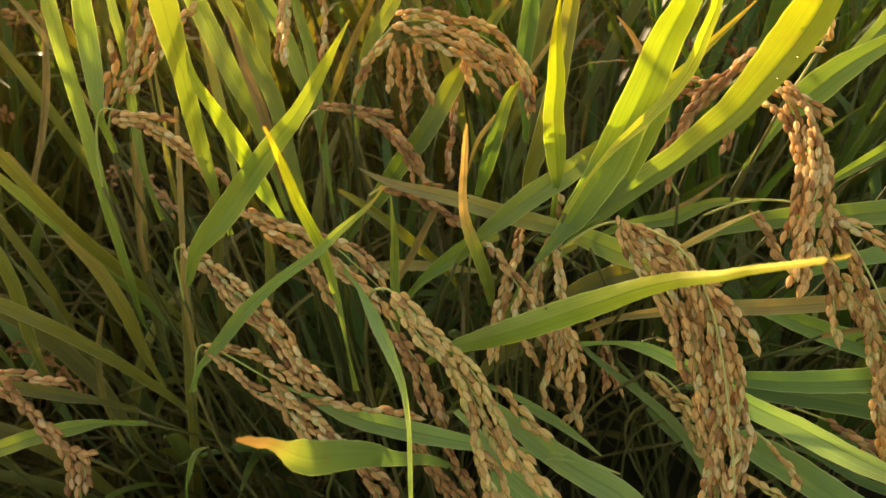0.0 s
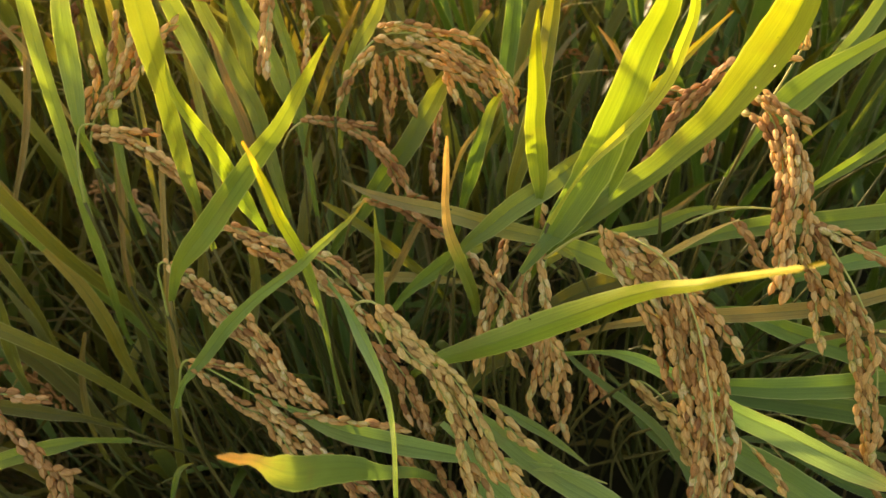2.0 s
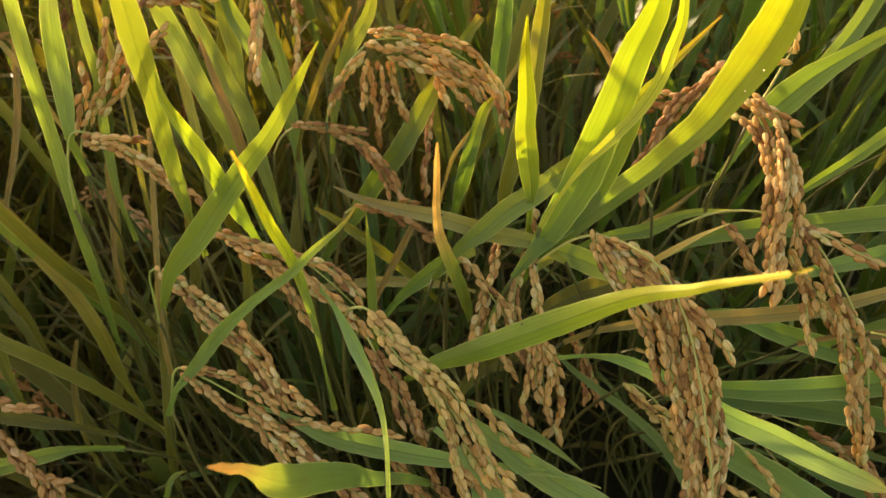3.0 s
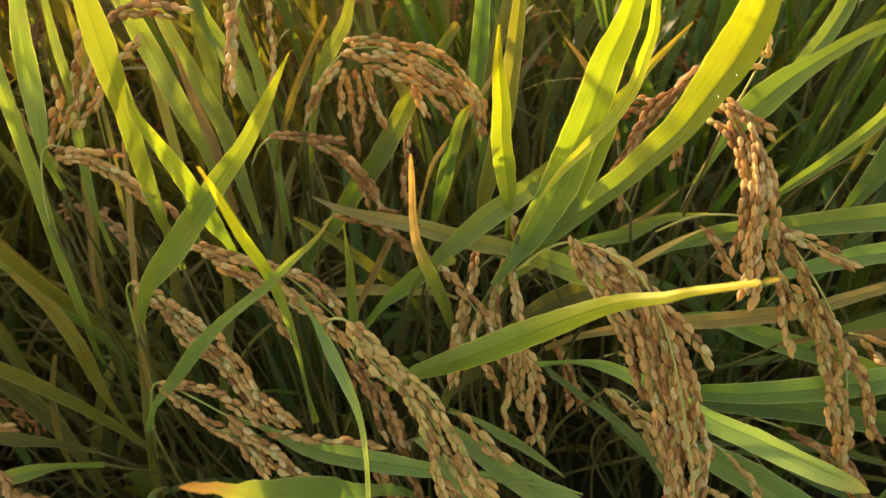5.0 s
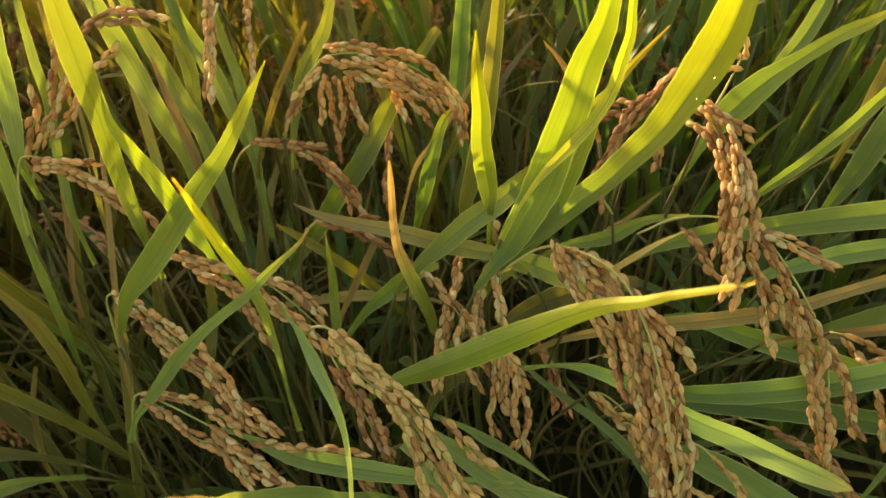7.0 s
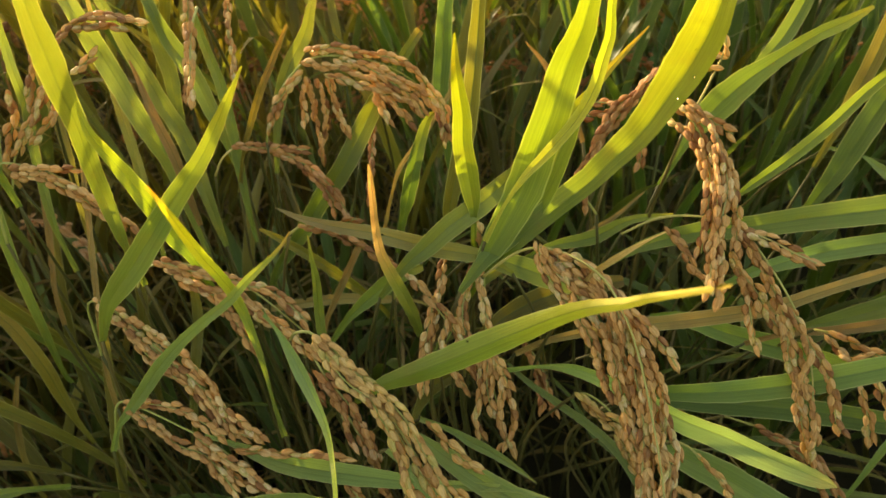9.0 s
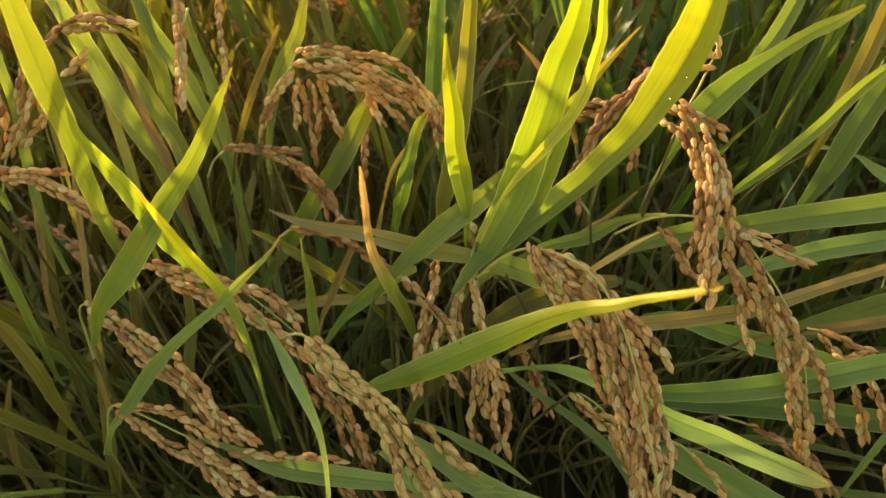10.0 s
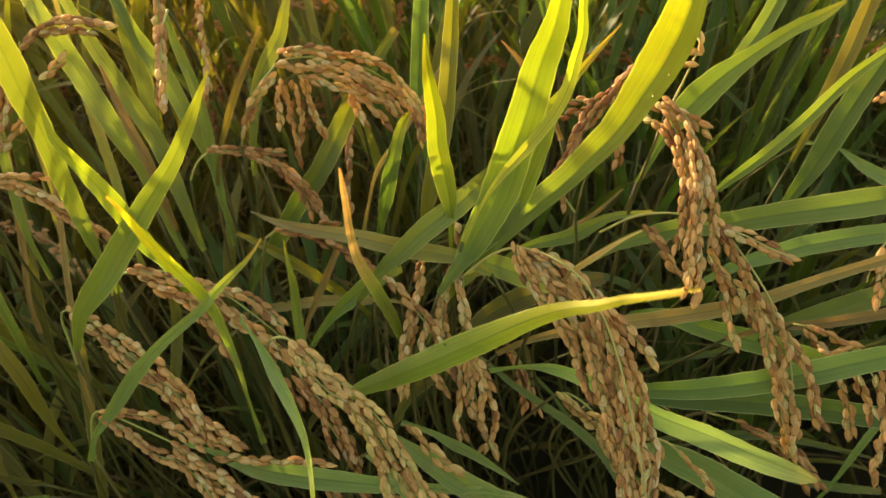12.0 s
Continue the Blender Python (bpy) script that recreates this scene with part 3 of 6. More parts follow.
S = stalk(-0.12, 0.38, "narrow arching rice blade with an orange tip")
leaf(S, "bluish", (0.21, -0.73, 0.65), [(-0.121, 0.247, 0.715, 2.7), (-0.114, 0.246, 0.725, 4.3), (-0.104, 0.245, 0.739, 6.2), (-0.091, 0.243, 0.758, 6.6), (-0.075, 0.236, 0.780, 4.9), (-0.060, 0.226, 0.800, 4.1), (-0.048, 0.220, 0.814, 3.7), (-0.040, 0.217, 0.825, 3.3), (-0.033, 0.217, 0.832, 2.4), (-0.026, 0.217, 0.839, 1.4), (-0.021, 0.218, 0.846, 0.3)])
S = stalk(0.05, 0.42, "rice stalk with a dry orange tip blade")
leaf(S, "tipdry", (-0.02, -0.80, 0.59), [(0.023, 0.284, 0.739, 5.9), (0.016, 0.271, 0.771, 6.1), (0.012, 0.265, 0.787, 5.4), (0.009, 0.255, 0.806, 4.1), (0.008, 0.249, 0.822, 3.3), (0.008, 0.240, 0.838, 2.7), (0.008, 0.231, 0.855, 2.2), (0.008, 0.222, 0.869, 0.7)])
leaf(S, "green", (0.08, -0.77, 0.64), [(-0.026, 0.295, 0.714, 4.9), (-0.026, 0.299, 0.734, 5.1), (-0.025, 0.297, 0.755, 4.3), (-0.025, 0.293, 0.773, 2.2), (-0.025, 0.292, 0.788, 0.5)])
leaf(S, "fade", (-0.02, -0.80, 0.59), [(0.057, 0.290, 0.770, 6.7), (0.049, 0.291, 0.772, 8.3), (0.035, 0.295, 0.773, 8.9), (0.021, 0.301, 0.774, 8.8), (0.005, 0.308, 0.775, 7.4), (-0.013, 0.315, 0.775, 5.8), (-0.031, 0.324, 0.775, 3.5), (-0.045, 0.334, 0.776, 0.6)])
S = stalk(0.11, 0.42, "rice stalk with broad blades glowing yellow-green")
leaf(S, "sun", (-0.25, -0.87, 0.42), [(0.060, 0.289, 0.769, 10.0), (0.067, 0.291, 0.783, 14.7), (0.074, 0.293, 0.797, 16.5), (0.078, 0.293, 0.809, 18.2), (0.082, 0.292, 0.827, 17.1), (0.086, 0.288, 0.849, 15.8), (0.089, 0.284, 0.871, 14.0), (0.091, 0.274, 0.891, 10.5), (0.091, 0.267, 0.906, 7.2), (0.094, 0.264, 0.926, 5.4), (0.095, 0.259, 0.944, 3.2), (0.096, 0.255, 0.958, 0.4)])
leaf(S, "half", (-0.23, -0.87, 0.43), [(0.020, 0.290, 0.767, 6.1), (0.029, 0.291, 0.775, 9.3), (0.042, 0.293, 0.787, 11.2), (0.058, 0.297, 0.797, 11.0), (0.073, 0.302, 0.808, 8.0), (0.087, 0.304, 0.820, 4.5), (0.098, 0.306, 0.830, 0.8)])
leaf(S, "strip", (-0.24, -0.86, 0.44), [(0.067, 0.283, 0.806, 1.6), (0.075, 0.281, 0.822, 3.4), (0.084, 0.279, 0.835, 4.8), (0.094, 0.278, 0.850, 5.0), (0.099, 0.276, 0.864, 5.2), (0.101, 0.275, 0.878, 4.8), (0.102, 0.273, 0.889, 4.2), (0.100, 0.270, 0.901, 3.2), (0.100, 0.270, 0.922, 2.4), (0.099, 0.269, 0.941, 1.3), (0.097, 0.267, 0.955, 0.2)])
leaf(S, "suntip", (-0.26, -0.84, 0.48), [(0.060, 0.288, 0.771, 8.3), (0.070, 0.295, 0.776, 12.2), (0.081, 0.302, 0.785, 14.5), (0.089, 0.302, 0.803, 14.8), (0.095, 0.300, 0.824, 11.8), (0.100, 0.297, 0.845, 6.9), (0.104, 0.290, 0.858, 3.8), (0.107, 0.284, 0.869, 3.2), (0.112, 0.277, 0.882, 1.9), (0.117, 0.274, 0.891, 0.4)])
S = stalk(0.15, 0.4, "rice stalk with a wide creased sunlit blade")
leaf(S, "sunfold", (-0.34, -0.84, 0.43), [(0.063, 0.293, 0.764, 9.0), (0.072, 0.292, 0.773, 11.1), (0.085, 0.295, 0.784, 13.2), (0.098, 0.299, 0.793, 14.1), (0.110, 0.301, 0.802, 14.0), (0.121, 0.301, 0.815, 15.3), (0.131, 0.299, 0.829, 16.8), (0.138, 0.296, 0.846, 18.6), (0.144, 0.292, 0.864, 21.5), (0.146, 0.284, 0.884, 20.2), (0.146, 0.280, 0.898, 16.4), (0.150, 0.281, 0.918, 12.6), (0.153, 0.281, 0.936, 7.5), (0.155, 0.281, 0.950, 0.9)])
S = stalk(0.1, 0.46, "rice stalk with a slim upright sunlit blade")
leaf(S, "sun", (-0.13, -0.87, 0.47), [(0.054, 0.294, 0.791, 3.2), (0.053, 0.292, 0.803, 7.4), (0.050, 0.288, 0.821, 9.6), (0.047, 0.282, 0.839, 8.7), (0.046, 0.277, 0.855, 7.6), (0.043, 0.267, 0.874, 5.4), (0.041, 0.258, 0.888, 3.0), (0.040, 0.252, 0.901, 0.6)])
leaf(S, "olive", (-0.14, -0.91, 0.39), [(0.045, 0.332, 0.758, 4.3), (0.047, 0.333, 0.774, 7.8), (0.052, 0.337, 0.794, 10.0), (0.057, 0.343, 0.817, 10.3), (0.060, 0.348, 0.839, 8.6), (0.062, 0.354, 0.854, 8.2), (0.063, 0.355, 0.871, 6.4), (0.066, 0.363, 0.896, 5.0), (0.068, 0.370, 0.920, 3.0), (0.070, 0.375, 0.939, 0.4)])
S = stalk(0.12, 0.36, "long rice blade reaching out with a yellow tip")
leaf(S, "yellowlong", (-0.25, -0.70, 0.67), [(0.004, 0.240, 0.738, 6.3), (0.019, 0.233, 0.752, 9.7), (0.033, 0.225, 0.767, 11.1), (0.047, 0.215, 0.785, 11.2), (0.059, 0.204, 0.803, 9.6), (0.069, 0.193, 0.820, 7.1), (0.076, 0.179, 0.837, 5.1), (0.081, 0.164, 0.852, 3.5), (0.083, 0.152, 0.865, 2.6), (0.084, 0.137, 0.880, 1.9), (0.084, 0.126, 0.891, 1.6), (0.082, 0.115, 0.902, 0.6)])
S = stalk(0, 0.36, "drooping rice blade with a thin yellow hanging end")
leaf(S, "droop", (-0.50, -0.45, 0.75), [(-0.040, 0.251, 0.770, 1.6), (-0.036, 0.244, 0.769, 3.4), (-0.029, 0.229, 0.767, 6.3), (-0.022, 0.213, 0.765, 5.7), (-0.016, 0.196, 0.763, 3.5), (-0.013, 0.177, 0.763, 2.5), (-0.012, 0.160, 0.761, 2.4), (-0.011, 0.144, 0.759, 2.0), (-0.009, 0.125, 0.752, 1.6), (-0.008, 0.107, 0.745, 0.9), (-0.007, 0.093, 0.741, 0.1)])
S = stalk(0.02, 0.3, "curled rice blade with an orange shrivelled tip")
leaf(S, "curl", (0.19, -0.56, 0.80), [(-0.006, 0.196, 0.713, 4.4), (-0.020, 0.183, 0.733, 6.4), (-0.027, 0.171, 0.753, 9.3), (-0.035, 0.157, 0.773, 10.8), (-0.040, 0.140, 0.796, 11.0), (-0.043, 0.134, 0.806, 9.9), (-0.045, 0.131, 0.812, 7.1), (-0.046, 0.128, 0.818, 4.2), (-0.048, 0.125, 0.825, 3.1), (-0.050, 0.120, 0.832, 2.7), (-0.052, 0.118, 0.837, 1.8), (-0.053, 0.116, 0.839, 0.6)])
S = stalk(0.19, 0.38, "rice stalk with a broad green blade lying outwards")
leaf(S, "palesun", (-0.54, -0.80, 0.27), [(0.087, 0.264, 0.716, 2.3), (0.103, 0.255, 0.721, 6.8), (0.121, 0.244, 0.719, 9.4), (0.134, 0.232, 0.718, 11.1), (0.147, 0.221, 0.717, 12.4), (0.164, 0.210, 0.716, 13.2), (0.181, 0.198, 0.714, 12.6), (0.192, 0.190, 0.714, 10.4), (0.199, 0.186, 0.713, 6.9), (0.203, 0.183, 0.713, 1.0)])
leaf(S, "green", (-0.45, -0.46, 0.77), [(0.149, 0.245, 0.669, 6.0), (0.160, 0.233, 0.671, 13.5), (0.173, 0.221, 0.672, 16.0), (0.185, 0.208, 0.673, 15.6), (0.202, 0.194, 0.671, 13.5), (0.223, 0.181, 0.666, 10.6), (0.243, 0.168, 0.662, 6.5), (0.259, 0.157, 0.658, 0.8)])
leaf(S, "green", (-0.28, -0.53, 0.80), [(0.075, 0.297, 0.685, 2.0), (0.084, 0.283, 0.684, 3.3), (0.097, 0.269, 0.682, 4.2), (0.113, 0.249, 0.682, 4.8), (0.123, 0.234, 0.680, 5.0), (0.130, 0.217, 0.675, 5.6), (0.133, 0.199, 0.669, 5.1), (0.140, 0.176, 0.656, 4.0), (0.146, 0.154, 0.644, 2.4), (0.151, 0.137, 0.635, 0.3)])
S = stalk(0.26, 0.42, "rice stalk with level dark green blades")
leaf(S, "green", (-0.56, -0.55, 0.63), [(0.143, 0.247, 0.708, 6.9), (0.168, 0.239, 0.715, 10.1), (0.192, 0.232, 0.724, 11.5), (0.215, 0.227, 0.733, 12.0), (0.236, 0.224, 0.741, 11.3), (0.261, 0.218, 0.753, 9.2), (0.284, 0.215, 0.761, 7.2), (0.307, 0.212, 0.769, 4.5), (0.325, 0.209, 0.775, 0.5)])
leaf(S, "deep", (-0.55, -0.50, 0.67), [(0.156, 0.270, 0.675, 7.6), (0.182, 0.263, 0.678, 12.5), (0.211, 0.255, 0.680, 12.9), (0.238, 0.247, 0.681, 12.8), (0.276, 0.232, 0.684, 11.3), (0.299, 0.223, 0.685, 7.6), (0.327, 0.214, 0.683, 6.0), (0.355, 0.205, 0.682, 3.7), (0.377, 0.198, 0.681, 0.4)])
leaf(S, "green", (-0.55, -0.67, 0.50), [(0.138, 0.301, 0.758, 4.7), (0.154, 0.299, 0.766, 8.1), (0.173, 0.295, 0.773, 10.3), (0.191, 0.287, 0.780, 11.1), (0.211, 0.279, 0.789, 11.9), (0.232, 0.270, 0.798, 13.1), (0.249, 0.262, 0.806, 12.8), (0.264, 0.254, 0.814, 9.9), (0.286, 0.248, 0.821, 7.8), (0.305, 0.242, 0.828, 4.7), (0.321, 0.237, 0.834, 0.6)])
leaf(S, "green", (-0.47, -0.60, 0.65), [(0.179, 0.303, 0.703, 8.4), (0.202, 0.291, 0.700, 11.5), (0.224, 0.281, 0.698, 12.6), (0.249, 0.265, 0.698, 11.1), (0.267, 0.252, 0.700, 6.0)])
leaf(S, "bluish", (-0.61, -0.61, 0.50), [(0.225, 0.323, 0.718, 6.6), (0.253, 0.318, 0.732, 11.0), (0.273, 0.311, 0.742, 11.4), (0.294, 0.303, 0.751, 10.5), (0.312, 0.295, 0.760, 6.0), (0.339, 0.289, 0.768, 4.7), (0.364, 0.282, 0.776, 2.9), (0.383, 0.277, 0.782, 0.3)])
leaf(S, "green", (-0.62, -0.57, 0.54), [(0.241, 0.286, 0.707, 5.0), (0.258, 0.280, 0.718, 10.5), (0.276, 0.275, 0.730, 11.4), (0.303, 0.271, 0.744, 8.8), (0.329, 0.269, 0.755, 6.9), (0.355, 0.267, 0.765, 4.3), (0.376, 0.266, 0.773, 0.5)])
S = stalk(0.2, 0.5, "withered tan rice blades among green ones")
leaf(S, "dry", (-0.51, -0.63, 0.58), [(0.095, 0.283, 0.715, 3.6), (0.126, 0.277, 0.727, 6.4), (0.154, 0.272, 0.733, 7.8), (0.180, 0.268, 0.739, 8.0), (0.201, 0.264, 0.746, 7.3), (0.224, 0.263, 0.756, 5.6), (0.244, 0.262, 0.764, 5.5), (0.266, 0.260, 0.773, 4.9), (0.292, 0.259, 0.782, 3.9), (0.317, 0.259, 0.791, 2.4), (0.338, 0.259, 0.798, 0.3)])
leaf(S, "dry", (-0.61, -0.56, 0.57), [(0.221, 0.272, 0.718, 3.0), (0.242, 0.267, 0.723, 5.0), (0.263, 0.263, 0.729, 5.9), (0.289, 0.259, 0.736, 5.2), (0.318, 0.256, 0.741, 4.1), (0.347, 0.253, 0.747, 2.6), (0.370, 0.251, 0.751, 0.3)])
leaf(S, "straw", (-0.32, -0.74, 0.59), [(0.098, 0.244, 0.793, 1.9), (0.101, 0.240, 0.801, 2.5), (0.106, 0.234, 0.812, 2.5), (0.112, 0.228, 0.823, 1.3), (0.117, 0.222, 0.832, 0.3)])
leaf(S, "dry", (-0.23, -0.88, 0.41), [(0.123, 0.390, 0.796, 3.2), (0.115, 0.394, 0.808, 4.2), (0.106, 0.398, 0.821, 2.8), (0.095, 0.396, 0.834, 0.6)])
leaf(S, "dry", (-0.29, -0.77, 0.57), [(0.120, 0.357, 0.710, 1.7), (0.135, 0.362, 0.724, 2.7), (0.151, 0.364, 0.734, 2.7), (0.168, 0.369, 0.747, 1.0)])
S = stalk(0.27, 0.52, "rice stalk with arching green blades and bright ends")
leaf(S, "green", (-0.47, -0.79, 0.39), [(0.176, 0.348, 0.790, 4.9), (0.181, 0.349, 0.800, 9.7), (0.189, 0.347, 0.814, 16.0), (0.198, 0.342, 0.830, 13.8), (0.208, 0.335, 0.845, 8.3), (0.219, 0.326, 0.861, 6.6), (0.227, 0.319, 0.870, 5.7), (0.233, 0.313, 0.879, 1.5)])
leaf(S, "sun", (-0.58, -0.73, 0.38), [(0.196, 0.319, 0.773, 1.8), (0.204, 0.319, 0.782, 4.5), (0.219, 0.319, 0.796, 6.1), (0.235, 0.319, 0.814, 6.5), (0.251, 0.321, 0.833, 6.1), (0.260, 0.319, 0.845, 4.9), (0.275, 0.316, 0.860, 2.1), (0.295, 0.317, 0.875, 1.6), (0.314, 0.317, 0.889, 1.0), (0.328, 0.317, 0.900, 0.1)])
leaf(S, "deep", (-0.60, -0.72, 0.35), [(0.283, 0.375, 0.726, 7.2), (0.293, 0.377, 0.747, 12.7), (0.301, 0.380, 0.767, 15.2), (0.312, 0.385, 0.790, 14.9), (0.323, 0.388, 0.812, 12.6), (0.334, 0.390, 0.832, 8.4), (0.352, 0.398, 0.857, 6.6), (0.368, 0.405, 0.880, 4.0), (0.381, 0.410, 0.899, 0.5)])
leaf(S, "ochre", (-0.58, -0.76, 0.29), [(0.289, 0.386, 0.772, 5.5), (0.295, 0.389, 0.793, 8.8), (0.301, 0.392, 0.814, 9.9), (0.306, 0.396, 0.835, 9.7), (0.310, 0.399, 0.856, 6.9), (0.320, 0.409, 0.883, 5.4), (0.329, 0.418, 0.909, 3.3), (0.336, 0.425, 0.930, 0.4)])
leaf(S, "green", (-0.51, -0.82, 0.27), [(0.264, 0.450, 0.785, 7.5), (0.276, 0.451, 0.804, 11.0), (0.285, 0.454, 0.824, 10.8), (0.289, 0.455, 0.842, 7.8), (0.302, 0.463, 0.872, 6.1), (0.314, 0.469, 0.901, 3.7), (0.323, 0.474, 0.924, 0.4)])
leaf(S, "bluish", (-0.63, -0.62, 0.47), [(0.302, 0.375, 0.761, 1.4), (0.312, 0.358, 0.757, 6.8), (0.327, 0.340, 0.753, 8.6), (0.352, 0.320, 0.746, 6.7), (0.375, 0.301, 0.738, 4.1), (0.393, 0.285, 0.732, 0.5)])
S = stalk(0.1, 0.5, "rice stalk with olive blades deep in the stand")
leaf(S, "olive", (-0.22, -0.72, 0.66), [(0.072, 0.345, 0.664, 7.2), (0.088, 0.348, 0.675, 12.8), (0.108, 0.349, 0.685, 14.1), (0.131, 0.348, 0.692, 13.3), (0.156, 0.346, 0.697, 6.9)])
leaf(S, "green", (-0.21, -0.75, 0.63), [(0.071, 0.319, 0.743, 7.4), (0.084, 0.312, 0.742, 12.2), (0.098, 0.304, 0.740, 12.0), (0.112, 0.296, 0.738, 7.1)])
leaf(S, "green", (-0.30, -0.76, 0.58), [(0.108, 0.346, 0.728, 5.3), (0.131, 0.341, 0.737, 8.4), (0.150, 0.338, 0.750, 5.0), (0.173, 0.335, 0.754, 1.9)])
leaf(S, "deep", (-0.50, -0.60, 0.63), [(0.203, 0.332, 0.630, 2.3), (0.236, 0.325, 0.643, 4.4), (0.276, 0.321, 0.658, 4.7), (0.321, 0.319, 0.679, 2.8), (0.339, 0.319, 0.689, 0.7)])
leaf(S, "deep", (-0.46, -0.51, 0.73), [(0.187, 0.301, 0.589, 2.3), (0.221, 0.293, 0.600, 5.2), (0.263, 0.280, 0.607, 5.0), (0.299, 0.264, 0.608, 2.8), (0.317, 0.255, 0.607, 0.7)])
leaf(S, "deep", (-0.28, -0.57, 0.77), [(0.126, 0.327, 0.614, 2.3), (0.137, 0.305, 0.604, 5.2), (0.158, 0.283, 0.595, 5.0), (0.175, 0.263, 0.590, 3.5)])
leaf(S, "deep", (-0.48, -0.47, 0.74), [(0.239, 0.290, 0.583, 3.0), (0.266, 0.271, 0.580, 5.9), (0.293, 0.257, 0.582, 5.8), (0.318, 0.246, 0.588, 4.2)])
leaf(S, "green", (-0.60, -0.50, 0.63), [(0.287, 0.252, 0.591, 2.1), (0.299, 0.258, 0.616, 4.1), (0.312, 0.265, 0.635, 4.4), (0.324, 0.270, 0.650, 2.7), (0.347, 0.281, 0.676, 2.1), (0.369, 0.292, 0.701, 1.3), (0.386, 0.300, 0.721, 0.2)])
leaf(S, "dry", (-0.36, -0.57, 0.73), [(0.158, 0.337, 0.631, 1.1), (0.186, 0.313, 0.621, 1.8), (0.210, 0.288, 0.609, 1.4), (0.225, 0.266, 0.600, 0.7)])
leaf(S, "green", (-0.01, -0.76, 0.65), [(-0.013, 0.325, 0.702, 4.6), (0.002, 0.325, 0.718, 9.0), (0.018, 0.324, 0.733, 9.5), (0.030, 0.319, 0.743, 6.2)])
S = stalk(0.03, 0.33, "rice stalk with low spreading green blades")
leaf(S, "pale", (0.00, -0.59, 0.81), [(-0.073, 0.248, 0.696, 2.3), (-0.061, 0.241, 0.696, 5.7), (-0.043, 0.230, 0.699, 9.5), (-0.017, 0.220, 0.702, 10.0), (0.004, 0.214, 0.703, 8.0), (0.023, 0.209, 0.704, 5.3), (0.043, 0.204, 0.706, 4.1), (0.063, 0.199, 0.708, 2.6), (0.079, 0.192, 0.708, 0.5)])
leaf(S, "pale", (-0.20, -0.51, 0.83), [(0.021, 0.224, 0.719, 3.7), (0.031, 0.217, 0.714, 8.4), (0.046, 0.206, 0.709, 11.4), (0.060, 0.197, 0.705, 12.3), (0.077, 0.187, 0.702, 12.6), (0.091, 0.177, 0.698, 9.9), (0.111, 0.165, 0.690, 7.8), (0.131, 0.153, 0.682, 4.8), (0.147, 0.143, 0.676, 0.6)])
leaf(S, "pale", (-0.14, -0.59, 0.79), [(0.037, 0.238, 0.704, 2.8), (0.046, 0.231, 0.703, 5.0), (0.056, 0.223, 0.703, 4.6), (0.067, 0.213, 0.702, 2.4), (0.074, 0.206, 0.701, 0.5)])
leaf(S, "pale", (-0.13, -0.50, 0.86), [(0.017, 0.204, 0.720, 3.5), (0.023, 0.197, 0.717, 7.5), (0.030, 0.190, 0.713, 9.9), (0.039, 0.182, 0.711, 10.7), (0.050, 0.172, 0.707, 9.6), (0.067, 0.157, 0.698, 7.6), (0.084, 0.143, 0.689, 4.7), (0.098, 0.132, 0.682, 0.6)])
leaf(S, "pale", (-0.10, -0.46, 0.88), [(0.025, 0.197, 0.705, 7.7), (0.028, 0.188, 0.701, 12.6), (0.032, 0.176, 0.697, 12.4), (0.042, 0.157, 0.685, 9.7), (0.050, 0.137, 0.673, 5.9), (0.057, 0.122, 0.665, 0.7)])
S = stalk(-0.25, 0.48, "rice stalk with olive blades in deep shade")
leaf(S, "olive", (0.44, -0.70, 0.56), [(-0.193, 0.405, 0.581, 3.5), (-0.209, 0.393, 0.628, 6.5), (-0.219, 0.376, 0.670, 7.5), (-0.226, 0.359, 0.713, 7.6), (-0.234, 0.350, 0.749, 7.1), (-0.242, 0.347, 0.776, 6.8), (-0.247, 0.341, 0.800, 5.3)])
leaf(S, "green", (0.44, -0.69, 0.58), [(-0.205, 0.414, 0.559, 3.6), (-0.225, 0.406, 0.613, 5.9), (-0.236, 0.391, 0.657, 7.0), (-0.248, 0.383, 0.694, 6.6), (-0.257, 0.373, 0.728, 6.2), (-0.269, 0.369, 0.755, 4.6)])
leaf(S, "ochre", (0.43, -0.70, 0.57), [(-0.218, 0.425, 0.573, 3.6), (-0.237, 0.423, 0.618, 5.1), (-0.257, 0.419, 0.659, 5.7), (-0.270, 0.413, 0.699, 5.0), (-0.285, 0.416, 0.733, 3.7)])
leaf(S, "olive", (0.49, -0.66, 0.57), [(-0.256, 0.363, 0.624, 3.1), (-0.257, 0.362, 0.653, 4.9), (-0.261, 0.361, 0.683, 5.8), (-0.271, 0.364, 0.718, 5.2), (-0.279, 0.367, 0.737, 3.4)])
leaf(S, "olive", (0.50, -0.63, 0.59), [(-0.268, 0.335, 0.621, 4.5), (-0.270, 0.340, 0.643, 7.4), (-0.266, 0.342, 0.677, 7.8), (-0.268, 0.345, 0.704, 7.5), (-0.272, 0.346, 0.728, 5.3)])
leaf(S, "olive", (0.43, -0.61, 0.67), [(-0.173, 0.325, 0.578, 3.1), (-0.186, 0.322, 0.606, 5.3), (-0.199, 0.313, 0.641, 6.7), (-0.214, 0.308, 0.667, 7.4), (-0.227, 0.302, 0.690, 7.8), (-0.244, 0.298, 0.710, 7.5), (-0.254, 0.292, 0.726, 5.4)])
